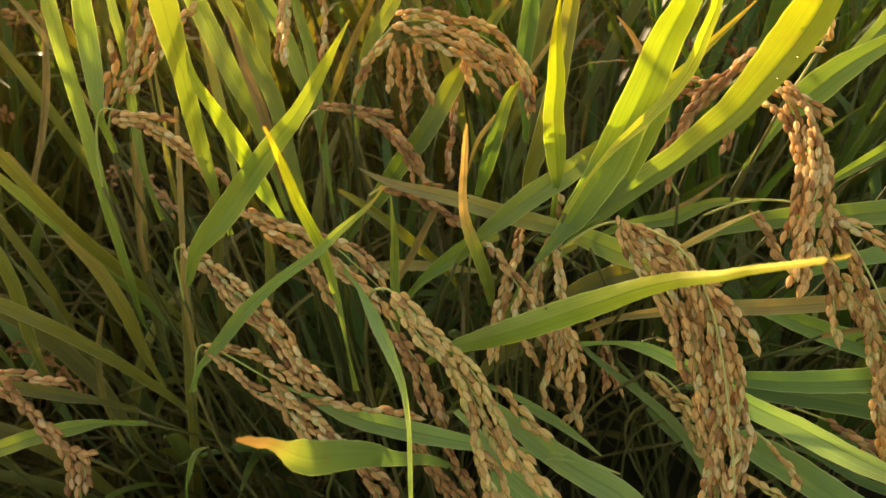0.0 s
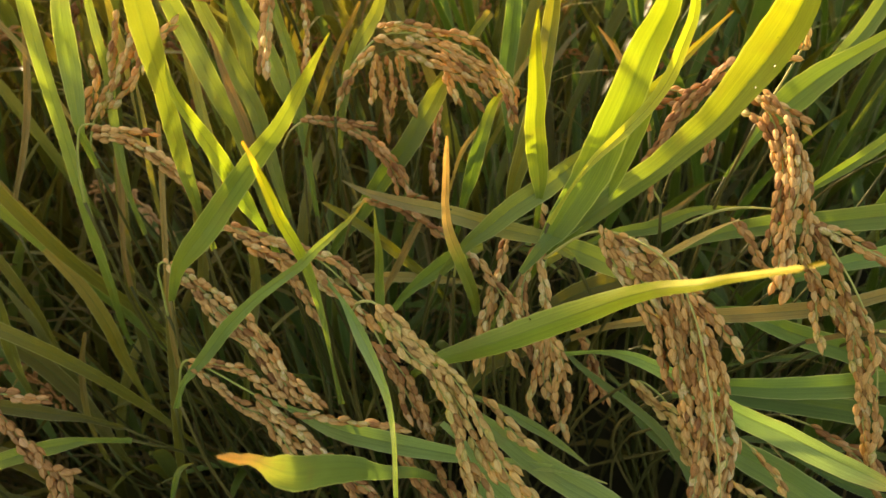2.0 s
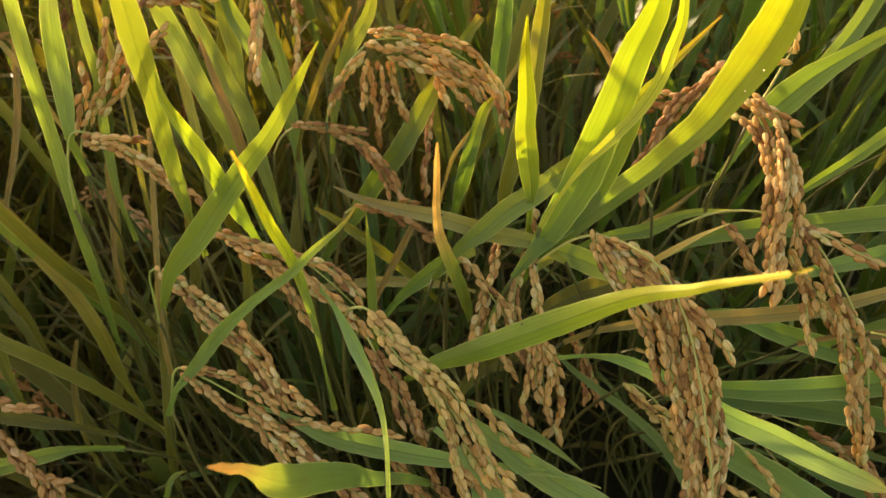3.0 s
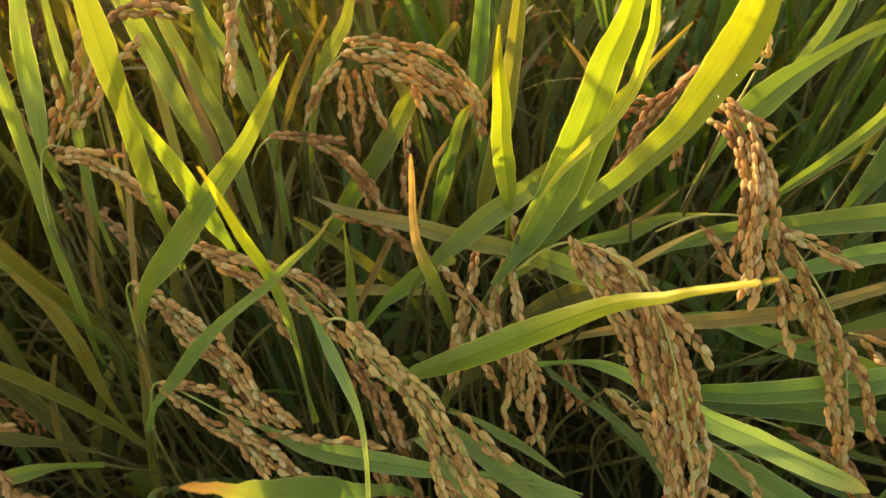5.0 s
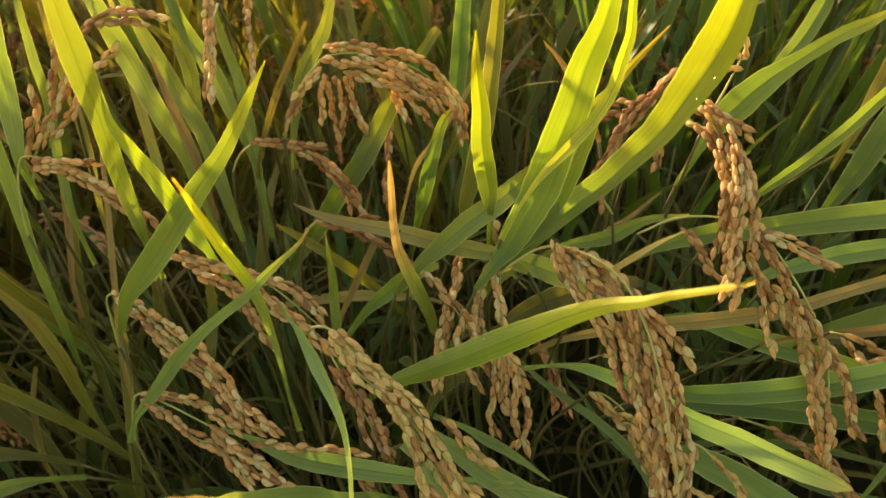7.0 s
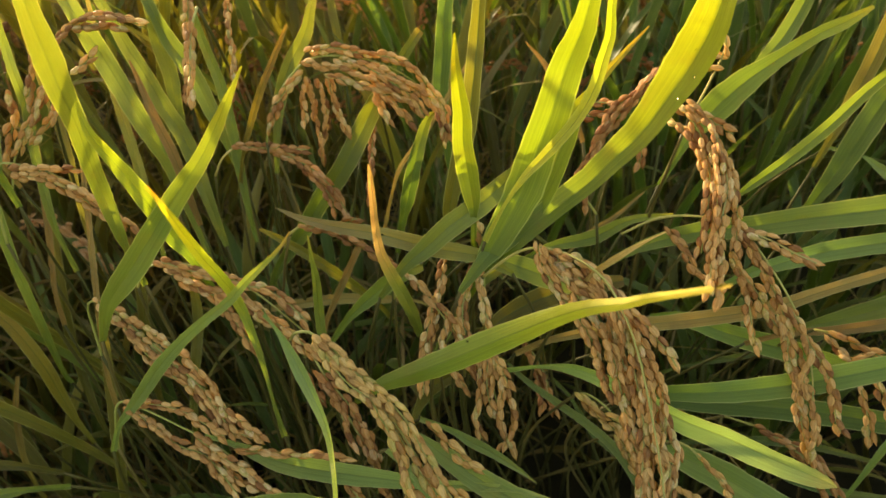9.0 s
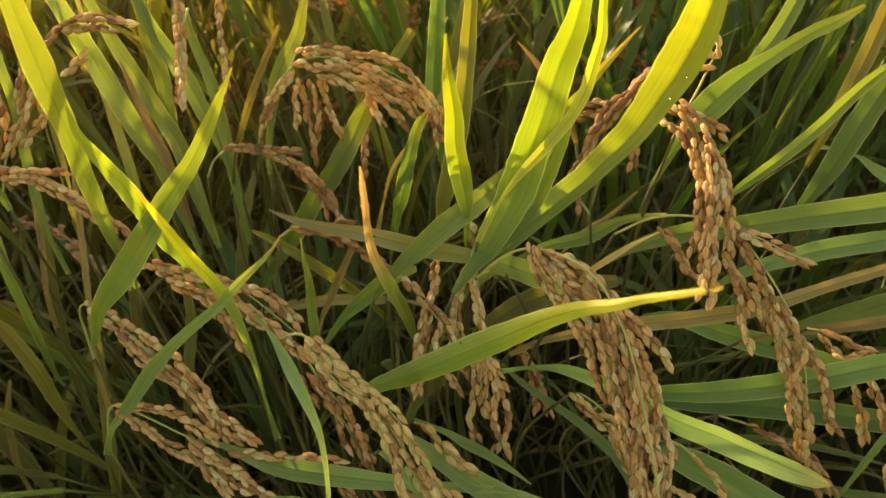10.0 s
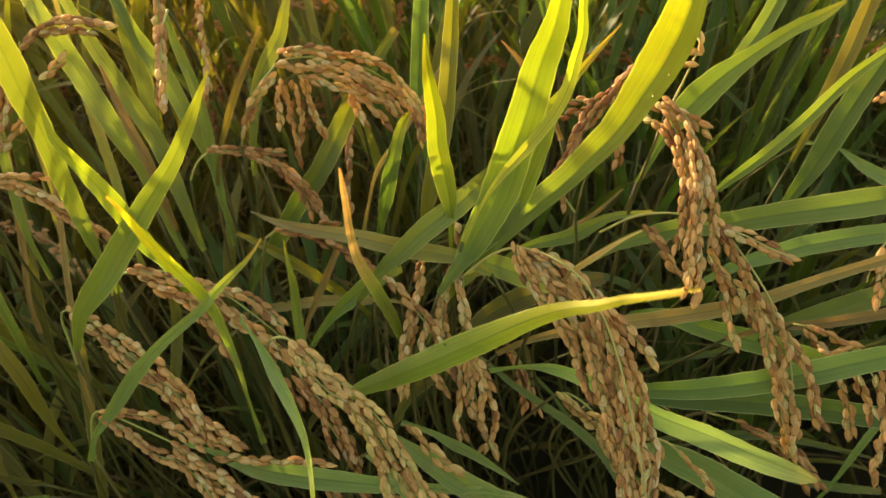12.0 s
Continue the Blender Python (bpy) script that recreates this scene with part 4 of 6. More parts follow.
leaf(S, "ochre", (0.41, -0.65, 0.64), [(-0.216, 0.372, 0.573, 4.2), (-0.219, 0.372, 0.603, 8.1), (-0.220, 0.371, 0.633, 9.4), (-0.229, 0.374, 0.667, 8.3), (-0.243, 0.374, 0.699, 4.3)])
leaf(S, "olive", (0.33, -0.64, 0.69), [(-0.165, 0.299, 0.578, 5.3), (-0.157, 0.301, 0.628, 6.4), (-0.154, 0.314, 0.666, 6.2), (-0.151, 0.325, 0.702, 5.3), (-0.149, 0.325, 0.719, 3.2)])
leaf(S, "sun", (0.47, -0.52, 0.72), [(-0.183, 0.253, 0.664, 3.1), (-0.194, 0.246, 0.670, 7.2), (-0.209, 0.233, 0.679, 8.1), (-0.221, 0.223, 0.683, 7.9), (-0.232, 0.217, 0.683, 5.6)])
leaf(S, "olive", (0.47, -0.56, 0.69), [(-0.204, 0.286, 0.641, 4.1), (-0.220, 0.282, 0.651, 7.3), (-0.237, 0.278, 0.662, 7.8), (-0.251, 0.273, 0.672, 6.3)])
leaf(S, "dry", (0.34, -0.75, 0.57), [(-0.143, 0.298, 0.701, 2.5), (-0.142, 0.316, 0.739, 3.1), (-0.142, 0.338, 0.773, 3.0), (-0.142, 0.355, 0.801, 2.1)])
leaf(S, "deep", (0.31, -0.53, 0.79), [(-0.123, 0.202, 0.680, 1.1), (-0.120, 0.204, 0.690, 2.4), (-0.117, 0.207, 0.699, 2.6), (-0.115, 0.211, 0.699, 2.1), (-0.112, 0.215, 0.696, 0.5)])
S = stalk(-0.2, 0.56, "rice stalk with dim brownish-green blades")
leaf(S, "olive", (0.37, -0.71, 0.60), [(-0.218, 0.402, 0.546, 4.5), (-0.224, 0.417, 0.594, 7.0), (-0.223, 0.429, 0.640, 7.6), (-0.219, 0.443, 0.687, 7.3), (-0.214, 0.446, 0.723, 4.7)])
leaf(S, "olive", (0.46, -0.59, 0.67), [(-0.241, 0.355, 0.521, 6.1), (-0.254, 0.362, 0.560, 10.9), (-0.273, 0.367, 0.597, 12.2), (-0.291, 0.366, 0.627, 10.2), (-0.306, 0.359, 0.650, 6.0)])
leaf(S, "olive", (0.29, -0.72, 0.63), [(-0.173, 0.414, 0.559, 5.4), (-0.169, 0.420, 0.614, 7.7), (-0.165, 0.427, 0.653, 7.4), (-0.163, 0.432, 0.690, 5.6)])
leaf(S, "olive", (0.24, -0.70, 0.67), [(-0.141, 0.386, 0.557, 5.2), (-0.132, 0.397, 0.602, 7.6), (-0.126, 0.411, 0.634, 7.4), (-0.125, 0.416, 0.672, 4.8)])
leaf(S, "ochre", (0.42, -0.60, 0.69), [(-0.221, 0.311, 0.593, 2.3), (-0.222, 0.316, 0.615, 3.7), (-0.220, 0.326, 0.642, 3.6), (-0.213, 0.333, 0.666, 2.1)])
S = stalk(0.02, 0.52, "withered strips and dim blades low in the stand")
leaf(S, "dry", (0.04, -0.78, 0.63), [(-0.030, 0.369, 0.662, 3.0), (-0.023, 0.370, 0.678, 4.4), (-0.014, 0.373, 0.697, 4.7), (-0.004, 0.377, 0.718, 3.5), (0.000, 0.376, 0.732, 1.4)])
leaf(S, "olive", (0.08, -0.78, 0.62), [(0.002, 0.389, 0.654, 3.9), (-0.015, 0.383, 0.679, 6.8), (-0.034, 0.378, 0.704, 6.5), (-0.051, 0.378, 0.720, 4.9), (-0.064, 0.376, 0.732, 2.1)])
leaf(S, "dry", (0.06, -0.75, 0.66), [(0.028, 0.418, 0.627, 2.5), (0.003, 0.420, 0.629, 6.7), (-0.027, 0.421, 0.631, 7.6), (-0.061, 0.420, 0.629, 6.7), (-0.082, 0.418, 0.627, 2.5)])
leaf(S, "green", (-0.12, -0.74, 0.66), [(0.040, 0.326, 0.673, 4.8), (0.051, 0.332, 0.695, 8.1), (0.063, 0.334, 0.714, 8.6), (0.076, 0.332, 0.726, 5.8)])
leaf(S, "olive", (-0.08, -0.66, 0.74), [(0.021, 0.323, 0.607, 3.8), (0.032, 0.328, 0.629, 8.1), (0.053, 0.329, 0.645, 8.7), (0.076, 0.326, 0.658, 5.7)])
S = stalk(0.13, 0.36, "heavy drooping golden rice panicle on its stalk")
P = panicle(S, [(0.058, 0.285, 0.761), (0.070, 0.276, 0.781), (0.080, 0.267, 0.792), (0.091, 0.254, 0.797), (0.100, 0.237, 0.799), (0.106, 0.225, 0.792), (0.111, 0.211, 0.779), (0.115, 0.197, 0.760), (0.118, 0.183, 0.741), (0.120, 0.170, 0.721)], "gold")
strand(P, [(0.080, 0.267, 0.792), (0.081, 0.258, 0.787), (0.087, 0.245, 0.781), (0.093, 0.235, 0.776), (0.097, 0.226, 0.771), (0.100, 0.217, 0.761), (0.104, 0.209, 0.752)])
strand(P, [(0.085, 0.262, 0.791), (0.093, 0.251, 0.789), (0.101, 0.239, 0.784), (0.107, 0.228, 0.777), (0.108, 0.218, 0.768), (0.110, 0.209, 0.757), (0.110, 0.200, 0.744)])
strand(P, [(0.088, 0.259, 0.795), (0.098, 0.249, 0.795), (0.105, 0.236, 0.793), (0.110, 0.226, 0.787), (0.114, 0.217, 0.779), (0.119, 0.209, 0.770), (0.123, 0.202, 0.758), (0.123, 0.193, 0.745)])
strand(P, [(0.087, 0.259, 0.789), (0.091, 0.248, 0.786), (0.096, 0.236, 0.780), (0.102, 0.225, 0.774), (0.105, 0.214, 0.765), (0.107, 0.205, 0.754), (0.111, 0.196, 0.742)])
strand(P, [(0.106, 0.232, 0.787), (0.110, 0.218, 0.774), (0.112, 0.206, 0.763), (0.114, 0.197, 0.749), (0.113, 0.189, 0.737), (0.111, 0.179, 0.724), (0.108, 0.171, 0.715)])
strand(P, [(0.111, 0.226, 0.780), (0.114, 0.214, 0.772), (0.116, 0.203, 0.763), (0.118, 0.193, 0.747), (0.121, 0.185, 0.735), (0.122, 0.176, 0.724), (0.124, 0.168, 0.715)])
strand(P, [(0.108, 0.206, 0.745), (0.111, 0.195, 0.737), (0.114, 0.187, 0.732), (0.116, 0.178, 0.725), (0.117, 0.169, 0.714)])
strand(P, [(0.109, 0.226, 0.791), (0.114, 0.215, 0.790), (0.118, 0.210, 0.786), (0.122, 0.205, 0.782), (0.124, 0.202, 0.779)])
strand(P, [(0.118, 0.196, 0.742), (0.124, 0.186, 0.736), (0.120, 0.178, 0.730), (0.117, 0.170, 0.720)])
strand(P, [(0.082, 0.265, 0.793), (0.084, 0.256, 0.789), (0.090, 0.248, 0.787), (0.096, 0.243, 0.786)])
strand(P, [(0.098, 0.253, 0.791), (0.104, 0.237, 0.782), (0.107, 0.224, 0.769), (0.114, 0.211, 0.754), (0.119, 0.199, 0.739), (0.117, 0.185, 0.726), (0.114, 0.175, 0.713)])
strand(P, [(0.093, 0.253, 0.788), (0.101, 0.236, 0.774), (0.106, 0.223, 0.762), (0.113, 0.209, 0.749)])
strand(P, [(0.123, 0.204, 0.748), (0.128, 0.191, 0.739), (0.125, 0.182, 0.731), (0.121, 0.173, 0.721)])
S = stalk(0.22, 0.42, "golden rice panicle hanging straight down")
P = panicle(S, [(0.147, 0.341, 0.815), (0.153, 0.326, 0.828), (0.161, 0.312, 0.831), (0.167, 0.301, 0.827), (0.167, 0.288, 0.817), (0.165, 0.273, 0.804), (0.162, 0.258, 0.790), (0.158, 0.243, 0.773)], "gold")
strand(P, [(0.155, 0.316, 0.832), (0.160, 0.306, 0.828), (0.162, 0.295, 0.820), (0.162, 0.284, 0.812), (0.159, 0.274, 0.804), (0.156, 0.266, 0.795), (0.154, 0.260, 0.788)])
strand(P, [(0.158, 0.313, 0.835), (0.164, 0.302, 0.831), (0.167, 0.289, 0.823), (0.167, 0.277, 0.814), (0.163, 0.267, 0.805), (0.158, 0.259, 0.796), (0.156, 0.253, 0.788), (0.155, 0.247, 0.780), (0.154, 0.243, 0.777)])
strand(P, [(0.160, 0.310, 0.833), (0.167, 0.302, 0.831), (0.173, 0.294, 0.829)])
strand(P, [(0.164, 0.293, 0.824), (0.163, 0.278, 0.813), (0.160, 0.264, 0.801), (0.161, 0.255, 0.790), (0.160, 0.248, 0.782), (0.157, 0.241, 0.774)])
strand(P, [(0.169, 0.288, 0.819), (0.170, 0.275, 0.812), (0.170, 0.266, 0.803), (0.168, 0.258, 0.794), (0.167, 0.255, 0.791)])
strand(P, [(0.151, 0.316, 0.824), (0.155, 0.310, 0.825), (0.159, 0.299, 0.820), (0.161, 0.291, 0.815)])
strand(P, [(0.165, 0.289, 0.812), (0.162, 0.277, 0.801), (0.163, 0.266, 0.791), (0.161, 0.257, 0.782), (0.160, 0.248, 0.773)])
S = stalk(0.26, 0.38, "loose rice panicle with long grain chains")
P = panicle(S, [(0.132, 0.303, 0.768), (0.146, 0.298, 0.780), (0.157, 0.286, 0.790), (0.167, 0.271, 0.797), (0.173, 0.260, 0.797), (0.184, 0.252, 0.784), (0.195, 0.244, 0.768), (0.203, 0.237, 0.752), (0.206, 0.226, 0.736), (0.206, 0.215, 0.717)], "gold")
strand(P, [(0.170, 0.262, 0.799), (0.177, 0.254, 0.789), (0.184, 0.250, 0.778), (0.190, 0.245, 0.767), (0.195, 0.241, 0.756), (0.196, 0.235, 0.744), (0.200, 0.225, 0.730), (0.202, 0.217, 0.717)])
strand(P, [(0.195, 0.242, 0.765), (0.201, 0.236, 0.756), (0.204, 0.231, 0.747), (0.202, 0.226, 0.735), (0.206, 0.221, 0.726), (0.208, 0.213, 0.715), (0.206, 0.205, 0.702)])
strand(P, [(0.203, 0.233, 0.752), (0.211, 0.225, 0.740), (0.214, 0.217, 0.729), (0.215, 0.212, 0.721), (0.218, 0.208, 0.716)])
strand(P, [(0.171, 0.262, 0.782), (0.178, 0.257, 0.769), (0.181, 0.252, 0.758), (0.183, 0.245, 0.746), (0.185, 0.242, 0.741)])
strand(P, [(0.176, 0.258, 0.775), (0.183, 0.254, 0.767), (0.188, 0.249, 0.759), (0.195, 0.243, 0.749)])
strand(P, [(0.173, 0.259, 0.799), (0.180, 0.253, 0.799), (0.188, 0.246, 0.797), (0.197, 0.241, 0.794)])
strand(P, [(0.151, 0.290, 0.778), (0.154, 0.281, 0.775), (0.158, 0.271, 0.769), (0.164, 0.264, 0.764)])
strand(P, [(0.193, 0.244, 0.757), (0.200, 0.235, 0.743), (0.200, 0.225, 0.727), (0.204, 0.212, 0.708), (0.206, 0.206, 0.698)])
S = stalk(0.06, 0.42, "shaded rice panicle hanging among green blades")
P = panicle(S, [(0.056, 0.306, 0.759), (0.056, 0.308, 0.772), (0.057, 0.309, 0.780), (0.059, 0.292, 0.763), (0.058, 0.272, 0.743), (0.059, 0.252, 0.723), (0.062, 0.237, 0.707), (0.066, 0.227, 0.695)], "gold")
strand(P, [(0.057, 0.305, 0.779), (0.058, 0.294, 0.768), (0.056, 0.286, 0.760), (0.058, 0.274, 0.749), (0.061, 0.265, 0.740)])
strand(P, [(0.057, 0.296, 0.765), (0.051, 0.287, 0.756), (0.047, 0.277, 0.746), (0.048, 0.268, 0.737)])
strand(P, [(0.054, 0.257, 0.730), (0.052, 0.246, 0.718), (0.049, 0.239, 0.709), (0.052, 0.233, 0.702)])
strand(P, [(0.060, 0.253, 0.732), (0.063, 0.245, 0.723), (0.061, 0.238, 0.711), (0.066, 0.228, 0.696)])
strand(P, [(0.057, 0.257, 0.732), (0.056, 0.247, 0.721), (0.058, 0.240, 0.710)])
strand(P, [(0.061, 0.252, 0.737), (0.066, 0.243, 0.727)])
strand(P, [(0.059, 0.266, 0.741), (0.060, 0.255, 0.728), (0.057, 0.246, 0.718)])
strand(P, [(0.066, 0.248, 0.720), (0.068, 0.237, 0.707), (0.062, 0.229, 0.697)])
S = stalk(0.04, 0.42, "small shaded rice panicle leaning outwards")
P = panicle(S, [(0.014, 0.301, 0.736), (0.015, 0.298, 0.754), (0.018, 0.295, 0.761), (0.027, 0.286, 0.755), (0.037, 0.275, 0.746), (0.046, 0.264, 0.736), (0.053, 0.255, 0.728)], "gold")
strand(P, [(0.020, 0.292, 0.761), (0.025, 0.288, 0.758), (0.032, 0.280, 0.752), (0.039, 0.274, 0.748), (0.046, 0.265, 0.740), (0.051, 0.256, 0.733)])
strand(P, [(0.033, 0.281, 0.750), (0.030, 0.274, 0.741), (0.027, 0.266, 0.733), (0.025, 0.253, 0.714)])
strand(P, [(0.043, 0.306, 0.764), (0.039, 0.295, 0.757), (0.035, 0.282, 0.745), (0.030, 0.271, 0.734), (0.029, 0.265, 0.728)])
strand(P, [(0.038, 0.274, 0.745), (0.037, 0.265, 0.734), (0.040, 0.258, 0.725), (0.047, 0.251, 0.717)])
strand(P, [(0.042, 0.272, 0.743), (0.046, 0.262, 0.733), (0.051, 0.253, 0.723)])
S = stalk(0, 0.36, "drooping rice panicle with yellowish ripening grains")
P = panicle(S, [(-0.034, 0.250, 0.762), (-0.030, 0.246, 0.770), (-0.023, 0.242, 0.773), (-0.016, 0.233, 0.770), (-0.005, 0.220, 0.764), (0.007, 0.209, 0.757), (0.016, 0.197, 0.749), (0.024, 0.186, 0.739), (0.032, 0.177, 0.732), (0.042, 0.167, 0.723)], "yellow")
strand(P, [(-0.021, 0.236, 0.774), (-0.013, 0.224, 0.769), (-0.007, 0.217, 0.766), (0.001, 0.211, 0.763), (0.005, 0.205, 0.758), (0.009, 0.199, 0.753), (0.013, 0.191, 0.746), (0.014, 0.183, 0.738), (0.017, 0.174, 0.731), (0.019, 0.166, 0.723)])
strand(P, [(-0.018, 0.236, 0.773), (-0.009, 0.226, 0.770), (-0.000, 0.218, 0.766), (0.009, 0.209, 0.763), (0.016, 0.201, 0.758), (0.021, 0.193, 0.751), (0.027, 0.184, 0.743), (0.032, 0.178, 0.737), (0.041, 0.169, 0.730)])
strand(P, [(0.004, 0.212, 0.757), (0.011, 0.203, 0.752), (0.016, 0.194, 0.746), (0.023, 0.185, 0.738), (0.028, 0.178, 0.733)])
strand(P, [(-0.011, 0.228, 0.771), (-0.005, 0.220, 0.766), (0.004, 0.211, 0.760), (0.012, 0.203, 0.753)])
strand(P, [(0.015, 0.178, 0.736), (0.020, 0.172, 0.730), (0.025, 0.166, 0.725)])
strand(P, [(0.026, 0.214, 0.739), (0.032, 0.208, 0.735), (0.038, 0.202, 0.731), (0.046, 0.198, 0.728)])
strand(P, [(0.036, 0.187, 0.725), (0.042, 0.181, 0.721), (0.049, 0.174, 0.716)])
strand(P, [(-0.019, 0.238, 0.774), (-0.015, 0.233, 0.773), (-0.009, 0.227, 0.771), (-0.006, 0.222, 0.769)])
strand(P, [(0.012, 0.194, 0.746), (0.015, 0.185, 0.738), (0.023, 0.177, 0.732), (0.027, 0.168, 0.724)])
S = stalk(-0.03, 0.42, "shaded brownish rice panicle lying over")
P = panicle(S, [(-0.114, 0.303, 0.754), (-0.107, 0.299, 0.768), (-0.095, 0.293, 0.776), (-0.081, 0.289, 0.777), (-0.065, 0.283, 0.774), (-0.051, 0.276, 0.769), (-0.039, 0.268, 0.762), (-0.028, 0.261, 0.754)], "gold")
strand(P, [(-0.095, 0.292, 0.778), (-0.080, 0.286, 0.776), (-0.066, 0.281, 0.775), (-0.055, 0.277, 0.773), (-0.043, 0.273, 0.771), (-0.035, 0.268, 0.767), (-0.027, 0.262, 0.761)])
strand(P, [(-0.092, 0.289, 0.774), (-0.080, 0.283, 0.771), (-0.069, 0.278, 0.769), (-0.055, 0.272, 0.765), (-0.044, 0.266, 0.760), (-0.033, 0.259, 0.755), (-0.025, 0.252, 0.747)])
strand(P, [(-0.086, 0.286, 0.771), (-0.072, 0.280, 0.766), (-0.065, 0.274, 0.760), (-0.059, 0.267, 0.754), (-0.052, 0.259, 0.745)])
strand(P, [(-0.072, 0.285, 0.775), (-0.058, 0.277, 0.768), (-0.047, 0.269, 0.761), (-0.036, 0.262, 0.755)])
strand(P, [(-0.061, 0.279, 0.766), (-0.050, 0.270, 0.759), (-0.039, 0.264, 0.754), (-0.028, 0.256, 0.748)])
S = stalk(0, 0.44, "dim russet rice panicle in shade")
P = panicle(S, [(-0.033, 0.276, 0.723), (-0.032, 0.275, 0.734), (-0.026, 0.264, 0.731), (-0.016, 0.248, 0.720), (-0.007, 0.235, 0.708), (0.000, 0.223, 0.695), (0.010, 0.206, 0.676)], "russet")
strand(P, [(-0.026, 0.258, 0.729), (-0.017, 0.247, 0.720), (-0.013, 0.237, 0.711), (-0.009, 0.231, 0.706)])
strand(P, [(-0.021, 0.255, 0.728), (-0.012, 0.246, 0.721), (-0.005, 0.236, 0.712), (0.001, 0.227, 0.702)])
strand(P, [(-0.007, 0.236, 0.709), (-0.001, 0.226, 0.700), (0.005, 0.218, 0.692)])
strand(P, [(-0.013, 0.219, 0.691), (-0.004, 0.210, 0.684), (0.005, 0.203, 0.677), (0.013, 0.197, 0.672)])
strand(P, [(0.002, 0.217, 0.689), (0.010, 0.209, 0.681), (0.016, 0.201, 0.673)])
strand(P, [(-0.038, 0.271, 0.734), (-0.032, 0.261, 0.726), (-0.024, 0.251, 0.717)])
S = stalk(-0.13, 0.4, "rice panicle bent over with pale grains")
P = panicle(S, [(-0.141, 0.296, 0.715), (-0.140, 0.297, 0.735), (-0.139, 0.297, 0.747), (-0.135, 0.296, 0.753), (-0.124, 0.289, 0.753), (-0.107, 0.273, 0.750), (-0.091, 0.258, 0.745), (-0.075, 0.246, 0.736), (-0.063, 0.236, 0.727), (-0.050, 0.229, 0.721)], "gold")
strand(P, [(-0.132, 0.294, 0.753), (-0.124, 0.285, 0.752), (-0.114, 0.276, 0.750), (-0.107, 0.267, 0.747), (-0.095, 0.256, 0.743), (-0.084, 0.248, 0.739)])
strand(P, [(-0.127, 0.290, 0.755), (-0.111, 0.279, 0.753), (-0.096, 0.267, 0.751), (-0.084, 0.257, 0.748), (-0.073, 0.246, 0.741), (-0.064, 0.236, 0.732), (-0.049, 0.227, 0.723)])
strand(P, [(-0.120, 0.284, 0.751), (-0.106, 0.270, 0.748), (-0.093, 0.259, 0.745), (-0.081, 0.250, 0.741), (-0.073, 0.242, 0.734), (-0.063, 0.230, 0.723)])
strand(P, [(-0.101, 0.266, 0.745), (-0.088, 0.254, 0.740), (-0.079, 0.246, 0.733), (-0.068, 0.236, 0.724), (-0.056, 0.230, 0.720)])
S = stalk(-0.11, 0.35, "rice panicle with a pale green curved stem")
P = panicle(S, [(-0.128, 0.252, 0.693), (-0.125, 0.253, 0.710), (-0.121, 0.253, 0.723), (-0.116, 0.252, 0.727), (-0.104, 0.246, 0.726), (-0.089, 0.238, 0.723), (-0.075, 0.231, 0.719), (-0.064, 0.224, 0.714), (-0.051, 0.215, 0.707)], "gold")
strand(P, [(-0.113, 0.250, 0.728), (-0.099, 0.246, 0.730), (-0.087, 0.241, 0.730), (-0.075, 0.234, 0.727), (-0.067, 0.229, 0.724)])
strand(P, [(-0.113, 0.248, 0.726), (-0.101, 0.240, 0.722), (-0.090, 0.232, 0.717), (-0.078, 0.227, 0.715), (-0.070, 0.220, 0.709), (-0.063, 0.212, 0.704)])
strand(P, [(-0.081, 0.233, 0.720), (-0.070, 0.225, 0.716), (-0.059, 0.219, 0.712), (-0.051, 0.213, 0.708), (-0.043, 0.209, 0.704)])
strand(P, [(-0.062, 0.229, 0.713), (-0.049, 0.227, 0.713), (-0.035, 0.224, 0.713), (-0.025, 0.223, 0.714), (-0.011, 0.221, 0.712)])
strand(P, [(-0.070, 0.224, 0.710), (-0.062, 0.218, 0.705), (-0.053, 0.214, 0.704)])
S = stalk(-0.2, 0.34, "rice panicle drooping at the edge of the stand")
P = panicle(S, [(-0.244, 0.243, 0.691), (-0.232, 0.246, 0.710), (-0.215, 0.239, 0.717), (-0.197, 0.225, 0.711), (-0.182, 0.215, 0.704), (-0.172, 0.207, 0.697), (-0.168, 0.198, 0.688)], "russet")
strand(P, [(-0.213, 0.238, 0.721), (-0.201, 0.237, 0.722), (-0.189, 0.234, 0.722), (-0.179, 0.233, 0.722)])
strand(P, [(-0.220, 0.237, 0.715), (-0.213, 0.234, 0.715), (-0.200, 0.226, 0.712), (-0.190, 0.217, 0.706), (-0.178, 0.211, 0.702), (-0.170, 0.207, 0.699), (-0.165, 0.197, 0.690)])
strand(P, [(-0.209, 0.234, 0.718), (-0.193, 0.223, 0.712), (-0.181, 0.214, 0.706), (-0.175, 0.206, 0.699), (-0.173, 0.196, 0.689)])
strand(P, [(-0.179, 0.211, 0.701), (-0.171, 0.205, 0.697), (-0.168, 0.192, 0.685)])
strand(P, [(-0.195, 0.223, 0.708), (-0.182, 0.212, 0.701), (-0.173, 0.209, 0.700), (-0.165, 0.208, 0.700)])
S = stalk(-0.01, 0.54, "arching rice panicle bowed like a hoop")
P = panicle(S, [(-0.052, 0.383, 0.787), (-0.048, 0.383, 0.803), (-0.041, 0.384, 0.816), (-0.032, 0.386, 0.827), (-0.022, 0.387, 0.834), (-0.006, 0.384, 0.836), (0.011, 0.382, 0.833), (0.026, 0.382, 0.825), (0.039, 0.379, 0.813), (0.049, 0.368, 0.793)], "gold")
